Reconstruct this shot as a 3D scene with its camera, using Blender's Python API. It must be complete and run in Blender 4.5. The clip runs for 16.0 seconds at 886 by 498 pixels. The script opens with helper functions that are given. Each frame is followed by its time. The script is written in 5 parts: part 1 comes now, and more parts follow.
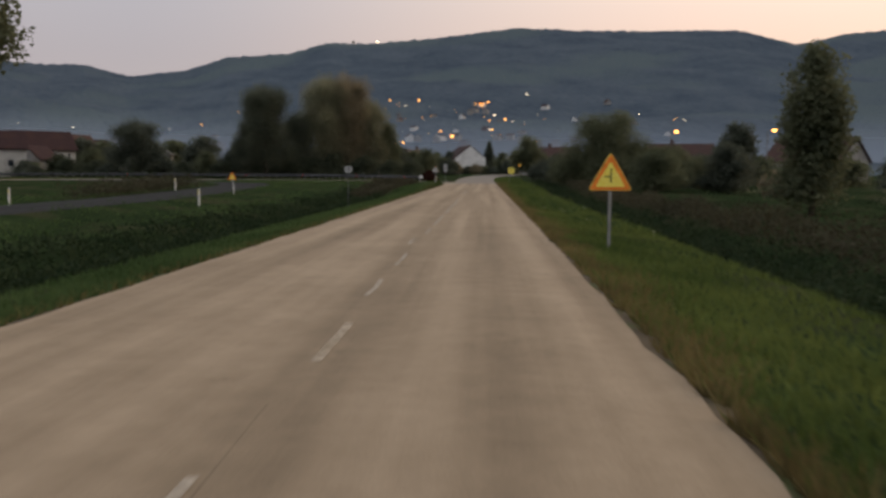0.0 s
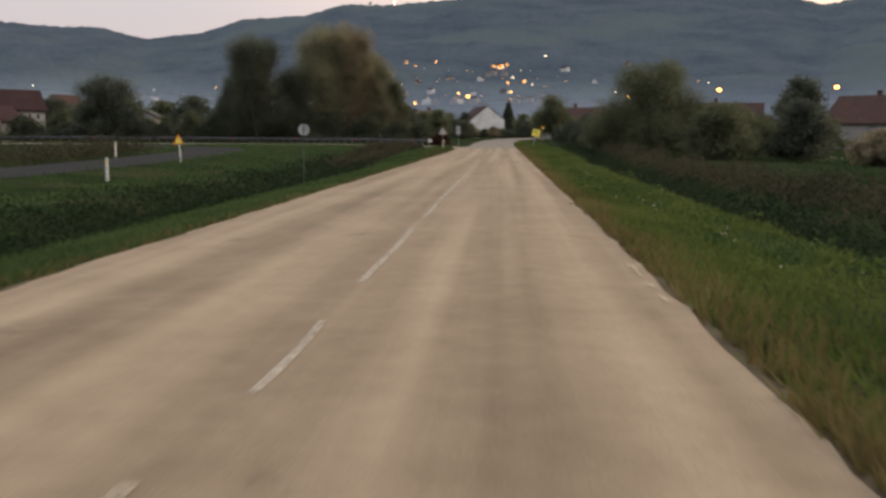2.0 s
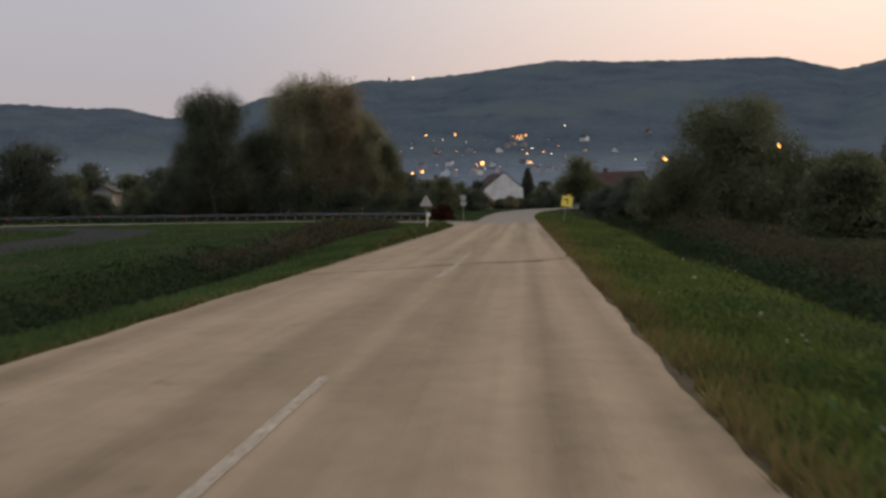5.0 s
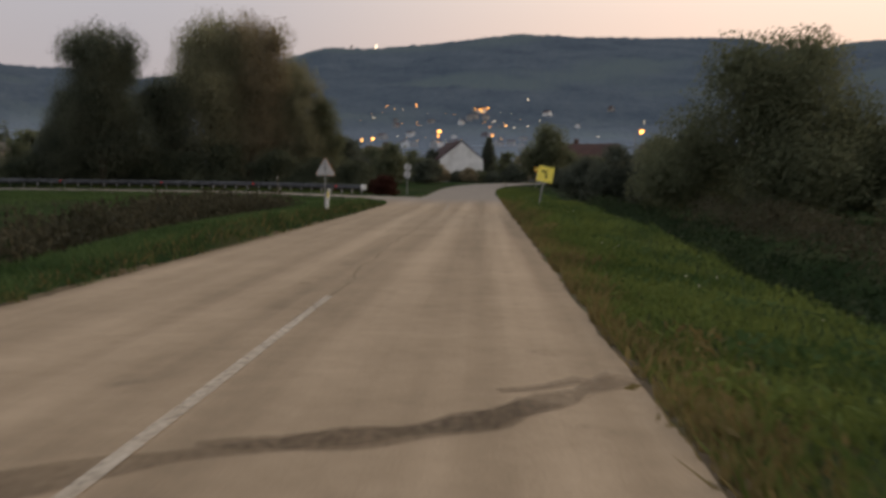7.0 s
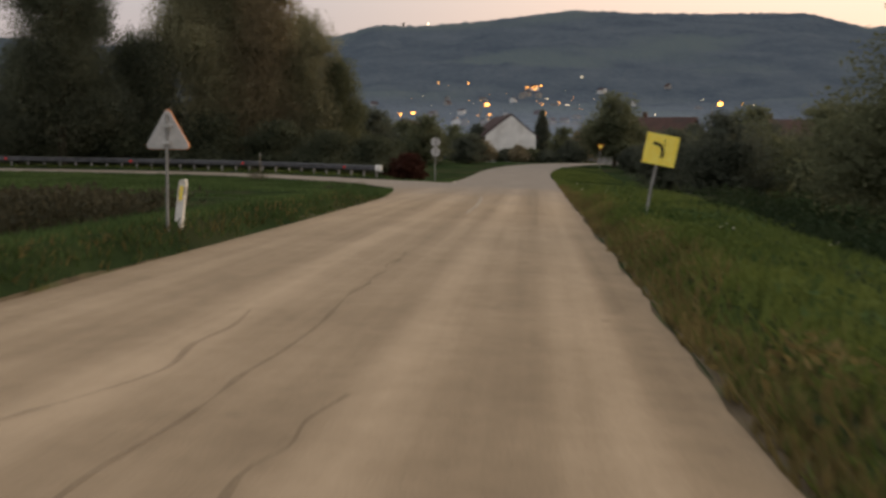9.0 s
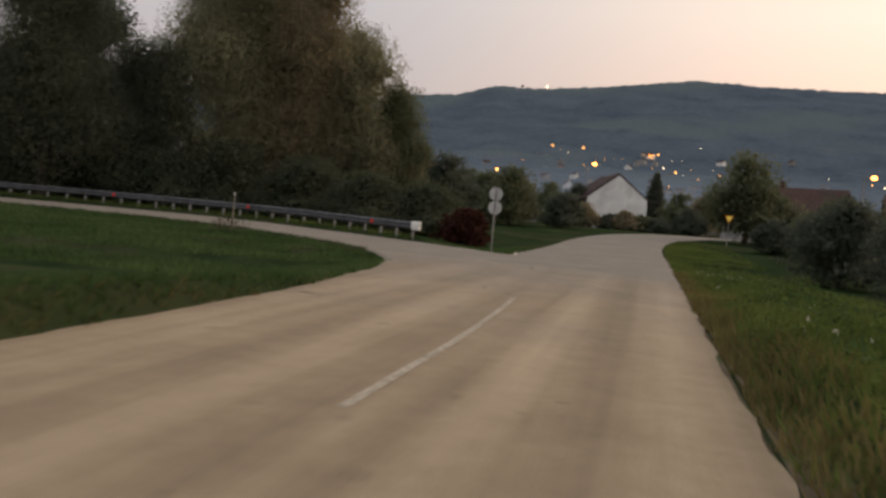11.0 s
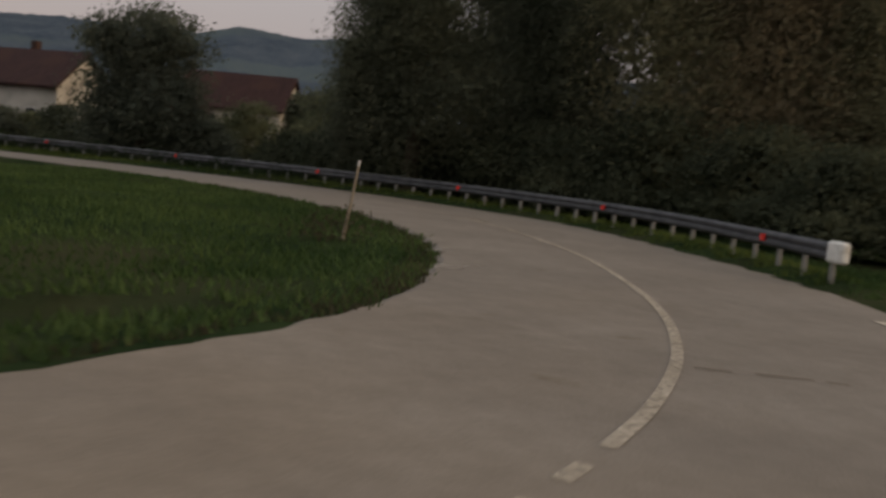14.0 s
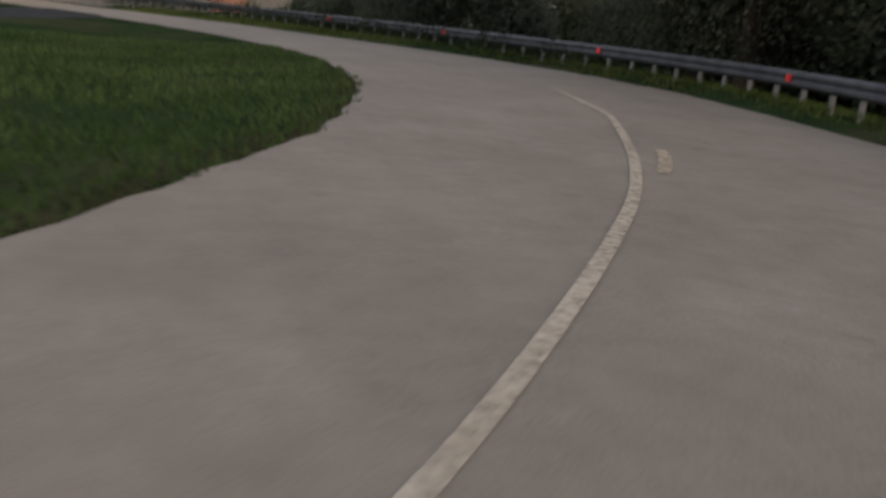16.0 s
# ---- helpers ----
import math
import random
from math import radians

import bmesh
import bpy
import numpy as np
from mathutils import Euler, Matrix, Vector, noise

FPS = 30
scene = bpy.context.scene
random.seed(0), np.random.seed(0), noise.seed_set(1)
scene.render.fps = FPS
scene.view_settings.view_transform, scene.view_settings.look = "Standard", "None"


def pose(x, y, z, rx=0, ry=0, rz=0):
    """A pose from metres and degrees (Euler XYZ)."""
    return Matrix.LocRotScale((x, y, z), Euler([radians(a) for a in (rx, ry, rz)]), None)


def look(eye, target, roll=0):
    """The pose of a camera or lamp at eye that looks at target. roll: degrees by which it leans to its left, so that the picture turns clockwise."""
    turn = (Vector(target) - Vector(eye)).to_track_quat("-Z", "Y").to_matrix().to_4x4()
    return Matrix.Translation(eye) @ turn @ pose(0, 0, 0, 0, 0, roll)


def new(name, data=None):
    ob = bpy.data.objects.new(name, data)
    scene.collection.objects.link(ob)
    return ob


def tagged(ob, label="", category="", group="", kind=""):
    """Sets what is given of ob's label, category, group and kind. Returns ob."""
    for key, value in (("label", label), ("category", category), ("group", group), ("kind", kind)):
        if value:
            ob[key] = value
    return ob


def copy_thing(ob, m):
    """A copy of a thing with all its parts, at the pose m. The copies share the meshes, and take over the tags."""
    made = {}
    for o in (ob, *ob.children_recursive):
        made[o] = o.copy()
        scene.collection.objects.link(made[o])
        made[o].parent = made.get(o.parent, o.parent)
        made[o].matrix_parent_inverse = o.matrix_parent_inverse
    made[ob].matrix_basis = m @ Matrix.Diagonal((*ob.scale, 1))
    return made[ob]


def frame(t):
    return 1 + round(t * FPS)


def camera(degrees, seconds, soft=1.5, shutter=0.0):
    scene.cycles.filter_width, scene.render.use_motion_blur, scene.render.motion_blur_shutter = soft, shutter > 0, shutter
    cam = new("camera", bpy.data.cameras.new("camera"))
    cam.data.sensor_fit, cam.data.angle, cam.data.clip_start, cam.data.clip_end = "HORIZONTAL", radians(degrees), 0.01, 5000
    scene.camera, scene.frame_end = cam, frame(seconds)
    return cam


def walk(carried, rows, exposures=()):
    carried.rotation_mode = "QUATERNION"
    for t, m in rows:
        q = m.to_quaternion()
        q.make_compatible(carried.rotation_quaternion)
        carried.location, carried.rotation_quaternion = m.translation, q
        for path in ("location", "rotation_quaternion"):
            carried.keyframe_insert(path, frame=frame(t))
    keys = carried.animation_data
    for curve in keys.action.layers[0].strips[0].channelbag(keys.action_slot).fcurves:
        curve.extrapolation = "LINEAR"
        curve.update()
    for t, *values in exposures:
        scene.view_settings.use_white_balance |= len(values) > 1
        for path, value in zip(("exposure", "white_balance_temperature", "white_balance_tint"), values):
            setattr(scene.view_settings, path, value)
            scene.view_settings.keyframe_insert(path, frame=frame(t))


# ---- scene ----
cam = camera(52.1, 16.0, soft=3.0, shutter=0.35)
PATH = [
    (0, (1.295, 0.000, 1.377), (0.843, 9.953, 0.524), 0.44),
    (0.5, (1.256, 4.239, 1.330), (0.449, 14.179, 0.587), -0.04),
    (1, (1.110, 8.418, 1.275), (0.201, 18.337, 0.392), -0.33),
    (1.5, (1.111, 12.076, 1.310), (0.347, 21.988, 0.237), -0.17),
    (2, (1.234, 15.658, 1.295), (0.591, 25.558, 0.046), 0.43),
    (2.5, (1.342, 19.407, 1.295), (0.752, 29.311, 0.039), 0.41),
    (3, (1.481, 23.388, 1.344), (0.985, 33.322, 0.309), 0.12),
    (3.5, (1.458, 27.049, 1.274), (0.917, 37.006, 0.531), 0.18),
    (3.7, (1.485, 28.635, 1.290), (0.876, 38.595, 0.650), 0.04),
    (5.8, (1.556, 45.870, 1.289), (0.633, 55.823, 1.012), -0.79),
    (6, (1.578, 47.517, 1.292), (1.079, 57.504, 1.138), -0.58),
    (6.5, (1.620, 51.584, 1.297), (1.307, 61.579, 1.261), -0.52),
    (7, (1.643, 55.597, 1.272), (1.199, 65.558, 0.503), 0.85),
    (7.5, (1.638, 59.625, 1.275), (0.695, 69.517, 0.159), 1.05),
    (8, (1.657, 63.667, 1.268), (0.927, 73.585, 0.217), 0.08),
    (8.5, (1.639, 67.674, 1.286), (1.039, 77.613, 0.366), -0.35),
    (9, (1.579, 71.760, 1.295), (0.580, 81.659, 0.285), 1.08),
    (9.5, (1.534, 75.631, 1.348), (-0.029, 85.475, 0.538), 2.06),
    (9.7, (1.511, 77.096, 1.304), (-0.173, 86.945, 0.916), 3.63),
    (12, (1.972, 95.430, 1.301), (-0.872, 105.005, 0.905), 3.34),
    (12.5, (1.898, 99.014, 1.312), (-1.980, 108.230, 1.169), 3.35),
    (13, (2.242, 102.334, 1.297), (-3.586, 110.448, 0.849), 3.85),
    (13.5, (1.697, 105.678, 1.332), (-5.141, 112.954, 0.778), 4.70),
    (14, (0.429, 108.952, 1.315), (-7.478, 115.009, 0.428), 5.69),
    (14.5, (-1.104, 112.401, 1.305), (-9.734, 117.296, 0.060), 5.55),
    (14.8, (-2.421, 114.439, 1.295), (-11.424, 118.604, 0.026), 5.95),
    (15, (-3.439, 115.703, 1.330), (-12.659, 119.345, 0.016), 5.16),
    (15.5, (-6.038, 118.369, 1.319), (-15.688, 120.548, -0.140), 5.16),
    (16, (-8.973, 120.472, 1.305), (-18.562, 121.774, -1.219), 4.93),
]
walk(cam, [(t, look(eye, target, roll)) for t, eye, target, roll in PATH],
     exposures=[(0.0, 0.25, 7000, 10), (1.5, 0.68, 7200, 10), (2.5, 0.75, 7200, 10), (3.5, 0.42, 7100, 10), (6.0, 0.2, 6900, 10), (7.0, 0.25, 7100, 10), (8.0, 0.6, 7600, 10), (9.0, 0.45, 7700, 10), (9.5, 0.65, 7500, 10), (12.0, 0.1, 7500, 10), (13.0, -0.12, 7600, 10), (14.0, 0.02, 7600, 10), (15.0, 0.3, 6900, 10), (15.5, 0.48, 6800, 10), (16.0, 0.45, 6700, 10)])

# ---- dusk sky and the last glow ahead on the right ----
GLOW_AZ = radians(52)      # to the right of the road's direction
glow_dir = Vector((math.sin(GLOW_AZ), math.cos(GLOW_AZ), 0.12)).normalized()
world = bpy.data.worlds.new("dusk")
scene.world = world
world.use_nodes = True
wn, wl = world.node_tree.nodes, world.node_tree.links
wn.clear()
w_out = wn.new("ShaderNodeOutputWorld")
w_tex = wn.new("ShaderNodeTexCoord")
w_sep = wn.new("ShaderNodeSeparateXYZ")
wl.new(w_tex.outputs["Generated"], w_sep.inputs[0])


def stops(ramp, rows):
    els = ramp.color_ramp.elements
    while len(els) > 1:
        els.remove(els[-1])
    els[0].position, els[0].color = rows[0][0], (*rows[0][1], 1)
    for pos, col in rows[1:]:
        els.new(pos).color = (*col, 1)


w_cool = wn.new("ShaderNodeValToRGB")
stops(w_cool, [(0.0, (0.375, 0.333, 0.39)), (0.12, (0.365, 0.348, 0.418)), (0.24, (0.405, 0.412, 0.49)), (0.5, (0.56, 0.59, 0.68)), (1.0, (0.62, 0.68, 0.82))])
w_warm = wn.new("ShaderNodeValToRGB")
stops(w_warm, [(0.0, (0.86, 0.55, 0.44)), (0.12, (0.86, 0.60, 0.52)), (0.22, (0.96, 0.785, 0.70)), (0.5, (0.84, 0.78, 0.74)), (1.0, (0.62, 0.68, 0.82))])
wl.new(w_sep.outputs[2], w_cool.inputs[0])
wl.new(w_sep.outputs[2], w_warm.inputs[0])
w_dot = wn.new("ShaderNodeVectorMath")
w_dot.operation = "DOT_PRODUCT"
wl.new(w_tex.outputs["Generated"], w_dot.inputs[0])
w_dot.inputs[1].default_value = glow_dir
w_map = wn.new("ShaderNodeMapRange")
w_map.inputs["From Min"].default_value, w_map.inputs["From Max"].default_value = 0.28, 0.98
w_map.interpolation_type = "SMOOTHSTEP"
wl.new(w_dot.outputs["Value"], w_map.inputs["Value"])
w_mix = wn.new("ShaderNodeMix")
w_mix.data_type = "RGBA"
wl.new(w_map.outputs[0], w_mix.inputs["Factor"])
wl.new(w_cool.outputs[0], w_mix.inputs["A"])
wl.new(w_warm.outputs[0], w_mix.inputs["B"])
w_bg = wn.new("ShaderNodeBackground")
w_bg.inputs["Strength"].default_value = 0.92
wl.new(w_mix.outputs["Result"], w_bg.inputs["Color"])
w_sky = wn.new("ShaderNodeTexSky")
w_sky.sky_type, w_sky.sun_disc = "NISHITA", False
w_sky.sun_elevation, w_sky.sun_rotation = radians(1.0), GLOW_AZ
w_bg2 = wn.new("ShaderNodeBackground")
w_bg2.inputs["Strength"].default_value = 0.05
wl.new(w_sky.outputs[0], w_bg2.inputs["Color"])
w_add = wn.new("ShaderNodeAddShader")
wl.new(w_bg.outputs[0], w_add.inputs[0])
wl.new(w_bg2.outputs[0], w_add.inputs[1])
wl.new(w_add.outputs[0], w_out.inputs["Surface"])

sun_data = bpy.data.lights.new("dusk_glow", "SUN")
sun_data.energy, sun_data.angle, sun_data.color = 0.9, radians(35), (1.0, 0.72, 0.45)
sun = new("dusk_glow", sun_data)
sun.matrix_world = look((0, 0, 60), Vector((0, 0, 60)) - Vector((math.sin(GLOW_AZ) * 0.93, math.cos(GLOW_AZ) * 0.93, 0.36)))


# ---- materials ----
def material(name, rough=0.8, metal=0.0, spec=0.15):
    m = bpy.data.materials.new(name)
    m.use_nodes = True
    b = m.node_tree.nodes["Principled BSDF"]
    b.inputs["Roughness"].default_value, b.inputs["Metallic"].default_value = rough, metal
    b.inputs["Specular IOR Level"].default_value = spec
    return m, m.node_tree.nodes, m.node_tree.links, b


def mottled(name, low, high, scale=3.0, fine=40.0, rough=0.8, metal=0.0, bump=0.2, stretch=(1, 1, 1), dirt=None, dirt_scale=0.6, island=False, spec=0.15):
    """Two scales of variation between two colours, with fine relief."""
    m, n, l, b = material(name, rough, metal, spec)
    tex, mp = n.new("ShaderNodeTexCoord"), n.new("ShaderNodeMapping")
    mp.inputs["Scale"].default_value = stretch
    l.new(tex.outputs["Object"], mp.inputs[0])
    big, small = n.new("ShaderNodeTexNoise"), n.new("ShaderNodeTexNoise")
    big.inputs["Scale"].default_value, small.inputs["Scale"].default_value = scale, fine
    big.inputs["Detail"].default_value, small.inputs["Detail"].default_value = 5, 3
    l.new(mp.outputs[0], big.inputs["Vector"])
    l.new(tex.outputs["Object"], small.inputs["Vector"])
    add = n.new("ShaderNodeMath")
    add.operation = "MULTIPLY_ADD"
    l.new(small.outputs["Fac"], add.inputs[0])
    add.inputs[1].default_value = 0.5
    l.new(big.outputs["Fac"], add.inputs[2])
    ramp = n.new("ShaderNodeValToRGB")
    stops(ramp, [(0.52, low), (0.98, high)])
    l.new(add.outputs[0], ramp.inputs[0])
    col = ramp.outputs[0]
    if dirt:
        spots, cut, mix = n.new("ShaderNodeTexNoise"), n.new("ShaderNodeValToRGB"), n.new("ShaderNodeMix")
        spots.inputs["Scale"].default_value, spots.inputs["Detail"].default_value = dirt_scale, 6
        l.new(tex.outputs["Object"], spots.inputs["Vector"])
        stops(cut, [(0.5, (0, 0, 0)), (0.66, (1, 1, 1))])
        l.new(spots.outputs["Fac"], cut.inputs[0])
        mix.data_type = "RGBA"
        l.new(cut.outputs[0], mix.inputs["Factor"])
        l.new(col, mix.inputs["A"])
        mix.inputs["B"].default_value = (*dirt, 1)
        col = mix.outputs["Result"]
    if island:
        geo, hue = n.new("ShaderNodeNewGeometry"), n.new("ShaderNodeHueSaturation")
        rng = n.new("ShaderNodeMapRange")
        rng.inputs["To Min"].default_value, rng.inputs["To Max"].default_value = 0.55, 1.5
        l.new(geo.outputs["Random Per Island"], rng.inputs["Value"])
        l.new(rng.outputs[0], hue.inputs["Value"])
        l.new(col, hue.inputs["Color"])
        col = hue.outputs[0]
    l.new(col, b.inputs["Base Color"])
    bp = n.new("ShaderNodeBump")
    bp.inputs["Strength"].default_value, bp.inputs["Distance"].default_value = bump, 0.02
    l.new(small.outputs["Fac"], bp.inputs["Height"])
    l.new(bp.outputs[0], b.inputs["Normal"])
    return m


def foliage(name, low, high, through_light=0.3, rough=0.85):
    m, n, l, b = material(name, rough)
    geo, ramp, tex, noi = (n.new(k) for k in ("ShaderNodeNewGeometry", "ShaderNodeValToRGB", "ShaderNodeTexCoord", "ShaderNodeTexNoise"))
    b.inputs["Specular IOR Level"].default_value = 0.08
    noi.inputs["Scale"].default_value, noi.inputs["Detail"].default_value = 0.35, 3
    l.new(tex.outputs["Object"], noi.inputs["Vector"])
    add = n.new("ShaderNodeMath")
    add.operation = "MULTIPLY_ADD"
    l.new(geo.outputs["Random Per Island"], add.inputs[0])
    add.inputs[1].default_value = 0.26
    l.new(noi.outputs["Fac"], add.inputs[2])
    stops(ramp, [(0.36, low), (0.84, high)])
    l.new(add.outputs[0], ramp.inputs[0])
    l.new(ramp.outputs[0], b.inputs["Base Color"])
    tr, mix = n.new("ShaderNodeBsdfTranslucent"), n.new("ShaderNodeMixShader")
    l.new(ramp.outputs[0], tr.inputs["Color"])
    mix.inputs[0].default_value = through_light
    l.new(b.outputs[0], mix.inputs[1])
    l.new(tr.outputs[0], mix.inputs[2])
    l.new(mix.outputs[0], n["Material Output"].inputs["Surface"])
    return m


def glowing(name, color, strength):
    m, n, l, b = material(name, 0.4)
    b.inputs["Base Color"].default_value = (*color, 1)
    b.inputs["Emission Color"].default_value = (*color, 1)
    b.inputs["Emission Strength"].default_value = strength
    return m


def asphalt(name, tones, grey, tracks=True, spec=0.12):
    """Old dusty asphalt: long streaks and paler wheel tracks on the straight road, blotches, patches and grain; the
    headlights' warm tint is put into the straight's colour and fades to grey past the junction.
    """
    m, n, l, b = material(name, 0.85, spec=spec)
    tex, mp, sep = n.new("ShaderNodeTexCoord"), n.new("ShaderNodeMapping"), n.new("ShaderNodeSeparateXYZ")
    l.new(tex.outputs["Object"], mp.inputs[0])
    l.new(tex.outputs["Object"], sep.inputs[0])
    mp.inputs["Scale"].default_value = (1.0, 0.02, 1.0)

    def noisy(scale, detail, src, rough=0.5):
        q = n.new("ShaderNodeTexNoise")
        q.inputs["Scale"].default_value, q.inputs["Detail"].default_value, q.inputs["Roughness"].default_value = scale, detail, rough
        l.new(src, q.inputs["Vector"])
        return q.outputs["Fac"]

    def calc(op, a, b_, c=None):
        q = n.new("ShaderNodeMath")
        q.operation = op
        for k, v in enumerate((a, b_, c)):
            if v is None:
                continue
            if isinstance(v, (int, float)):
                q.inputs[k].default_value = v
            else:
                l.new(v, q.inputs[k])
        return q.outputs[0]

    def spread(v, a, b_, lo=0.0, hi=1.0):
        q = n.new("ShaderNodeMapRange")
        q.interpolation_type = "SMOOTHSTEP"
        for k, w in zip(("From Min", "From Max", "To Min", "To Max"), (a, b_, lo, hi)):
            q.inputs[k].default_value = w
        l.new(v, q.inputs["Value"])
        return q.outputs[0]

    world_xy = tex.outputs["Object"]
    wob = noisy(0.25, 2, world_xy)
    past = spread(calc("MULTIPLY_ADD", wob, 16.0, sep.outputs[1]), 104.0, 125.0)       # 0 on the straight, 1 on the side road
    streak = calc("MULTIPLY", calc("SUBTRACT", noisy(1.6, 5, mp.outputs[0]), 0.5), calc("SUBTRACT", 1.0, past))
    blotch = calc("SUBTRACT", noisy(0.55, 5, world_xy, 0.6), 0.5)
    patch = calc("SUBTRACT", noisy(3.6, 8, world_xy, 0.65), 0.5)
    grain = noisy(60, 4, world_xy, 0.7)
    v = calc("MULTIPLY_ADD", streak, 1.25, 0.5)
    v = calc("MULTIPLY_ADD", blotch, 0.52, v)
    v = calc("MULTIPLY_ADD", patch, 0.42, v)
    v = calc("MULTIPLY_ADD", calc("SUBTRACT", grain, 0.5), 0.8, v)
    if tracks:
        ax = calc("ADD", sep.outputs[0], calc("MULTIPLY", calc("SUBTRACT", wob, 0.5), 0.5))
        for x0 in (0.72, 2.0, -0.95, -2.25):
            near = spread(calc("ABSOLUTE", calc("SUBTRACT", ax, x0), 0.0), 0.05, 0.42, 0.13, 0.0)
            v = calc("MULTIPLY_ADD", near, calc("SUBTRACT", 1.0, past), v)
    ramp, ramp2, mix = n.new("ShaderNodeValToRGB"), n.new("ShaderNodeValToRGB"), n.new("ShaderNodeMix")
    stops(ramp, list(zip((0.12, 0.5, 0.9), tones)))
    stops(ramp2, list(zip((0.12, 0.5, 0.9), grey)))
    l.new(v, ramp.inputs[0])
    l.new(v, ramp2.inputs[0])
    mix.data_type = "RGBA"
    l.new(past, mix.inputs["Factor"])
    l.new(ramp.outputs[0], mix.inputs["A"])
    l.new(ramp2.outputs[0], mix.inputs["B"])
    # scattered darker oil and tar spots
    spot, mix2 = spread(noisy(1.15, 6, world_xy, 0.62), 0.635, 0.72, 0.0, 0.5), n.new("ShaderNodeMix")
    mix2.data_type = "RGBA"
    l.new(spot, mix2.inputs["Factor"])
    l.new(mix.outputs["Result"], mix2.inputs["A"])
    mix2.inputs["B"].default_value = (0.13, 0.10, 0.07, 1)
    l.new(mix2.outputs["Result"], b.inputs["Base Color"])
    bp = n.new("ShaderNodeBump")
    bp.inputs["Strength"].default_value, bp.inputs["Distance"].default_value = 0.4, 0.012
    l.new(calc("MULTIPLY_ADD", patch, 0.8, grain), bp.inputs["Height"])
    l.new(bp.outputs[0], b.inputs["Normal"])
    return m


def worn_paint(name, low, high, wear, most=0.85):
    """Thin road paint, rubbed through to the asphalt in spots."""
    m = mottled(name, low, high, 1.2, 30, 0.85)
    n, l = m.node_tree.nodes, m.node_tree.links
    tex, noi, rng_ = n.new("ShaderNodeTexCoord"), n.new("ShaderNodeTexNoise"), n.new("ShaderNodeMapRange")
    noi.inputs["Scale"].default_value, noi.inputs["Detail"].default_value, noi.inputs["Roughness"].default_value = 16.0, 5, 0.6
    l.new(tex.outputs["Object"], noi.inputs["Vector"])
    rng_.inputs["From Min"].default_value, rng_.inputs["From Max"].default_value = wear - 0.42, wear + 0.26
    rng_.inputs["To Max"].default_value = most
    l.new(noi.outputs["Fac"], rng_.inputs["Value"])
    l.new(rng_.outputs[0], n["Principled BSDF"].inputs["Alpha"])
    return m


# the straight's tones carry headlight warmth in their colour; the side road's stay grey
HEADLIT_TONES = ((0.15, 0.113, 0.075), (0.25, 0.190, 0.127), (0.365, 0.283, 0.196))
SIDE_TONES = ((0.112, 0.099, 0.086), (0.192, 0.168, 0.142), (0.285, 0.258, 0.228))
LANE_TONES = ((0.020, 0.021, 0.021), (0.031, 0.032, 0.032), (0.046, 0.047, 0.046))
M_ROAD = asphalt("old_asphalt", HEADLIT_TONES, SIDE_TONES)
M_LANE = asphalt("grey_asphalt", LANE_TONES, LANE_TONES, False, 0.02)
M_LINE = worn_paint("worn_white_paint", (0.37, 0.32, 0.25), (0.53, 0.47, 0.385), 0.45, 0.86)
M_SCRAP = worn_paint("rubbed_white_paint", (0.36, 0.29, 0.20), (0.58, 0.50, 0.39), 0.54)
M_STONE_EDGE = mottled("white_painted_stone", (0.31, 0.275, 0.22), (0.53, 0.48, 0.395), 1.2, 30, 0.8, dirt=(0.22, 0.185, 0.14), dirt_scale=3.5)
M_TAR = worn_paint("dark_tar", (0.06, 0.045, 0.03), (0.15, 0.105, 0.066), 0.50, 0.5)
M_SEAM = worn_paint("faded_tar", (0.09, 0.07, 0.048), (0.17, 0.125, 0.082), 0.54, 0.36)
M_GRAVEL = worn_paint("pale_gravel", (0.27, 0.245, 0.21), (0.44, 0.40, 0.345), 0.54, 0.55)
M_GRASS = mottled("meadow_grass", (0.012, 0.022, 0.010), (0.032, 0.048, 0.020), 0.5, 9, 0.9, bump=0.8, dirt=(0.042, 0.044, 0.024), dirt_scale=0.22, spec=0.0)
M_DIRT = mottled("verge_dirt", (0.055, 0.042, 0.026), (0.125, 0.095, 0.060), 2, 25, 0.95, bump=0.6, dirt=(0.06, 0.075, 0.025), dirt_scale=1.1)
M_BLADE = foliage("grass_blades", (0.027, 0.056, 0.018), (0.084, 0.128, 0.045), 0.3)
M_DRY = foliage("dry_weeds", (0.085, 0.068, 0.029), (0.215, 0.17, 0.072), 0.35)
# brighter, yellower copy of the grass colour, with headlight glow painted in
M_VERGE_HEADLIT = foliage("headlit_verge_blades", (0.042, 0.072, 0.019), (0.138, 0.170, 0.047), 0.35)
M_SEED = foliage("pale_seeds", (0.34, 0.32, 0.26), (0.55, 0.52, 0.43), 0.2)
M_WEED = foliage("ditch_weeds", (0.012, 0.024, 0.011), (0.034, 0.05, 0.023), 0.25)
M_WEED_BROWN = foliage("brown_weeds", (0.033, 0.033, 0.020), (0.076, 0.069, 0.043), 0.3)
M_LEAF_A = foliage("willow_leaves", (0.135, 0.138, 0.088), (0.32, 0.305, 0.19), 0.5)
M_LEAF_B = foliage("alder_leaves", (0.070, 0.083, 0.05), (0.168, 0.178, 0.104), 0.5)
M_ALDER = foliage("dark_alder_leaves", (0.062, 0.074, 0.054), (0.15, 0.16, 0.108), 0.5)
M_LEAF_C = foliage("autumn_leaves", (0.145, 0.122, 0.080), (0.315, 0.266, 0.172), 0.5)
M_LEAF_D = foliage("dark_leaves", (0.052, 0.063, 0.05), (0.122, 0.134, 0.098), 0.5)
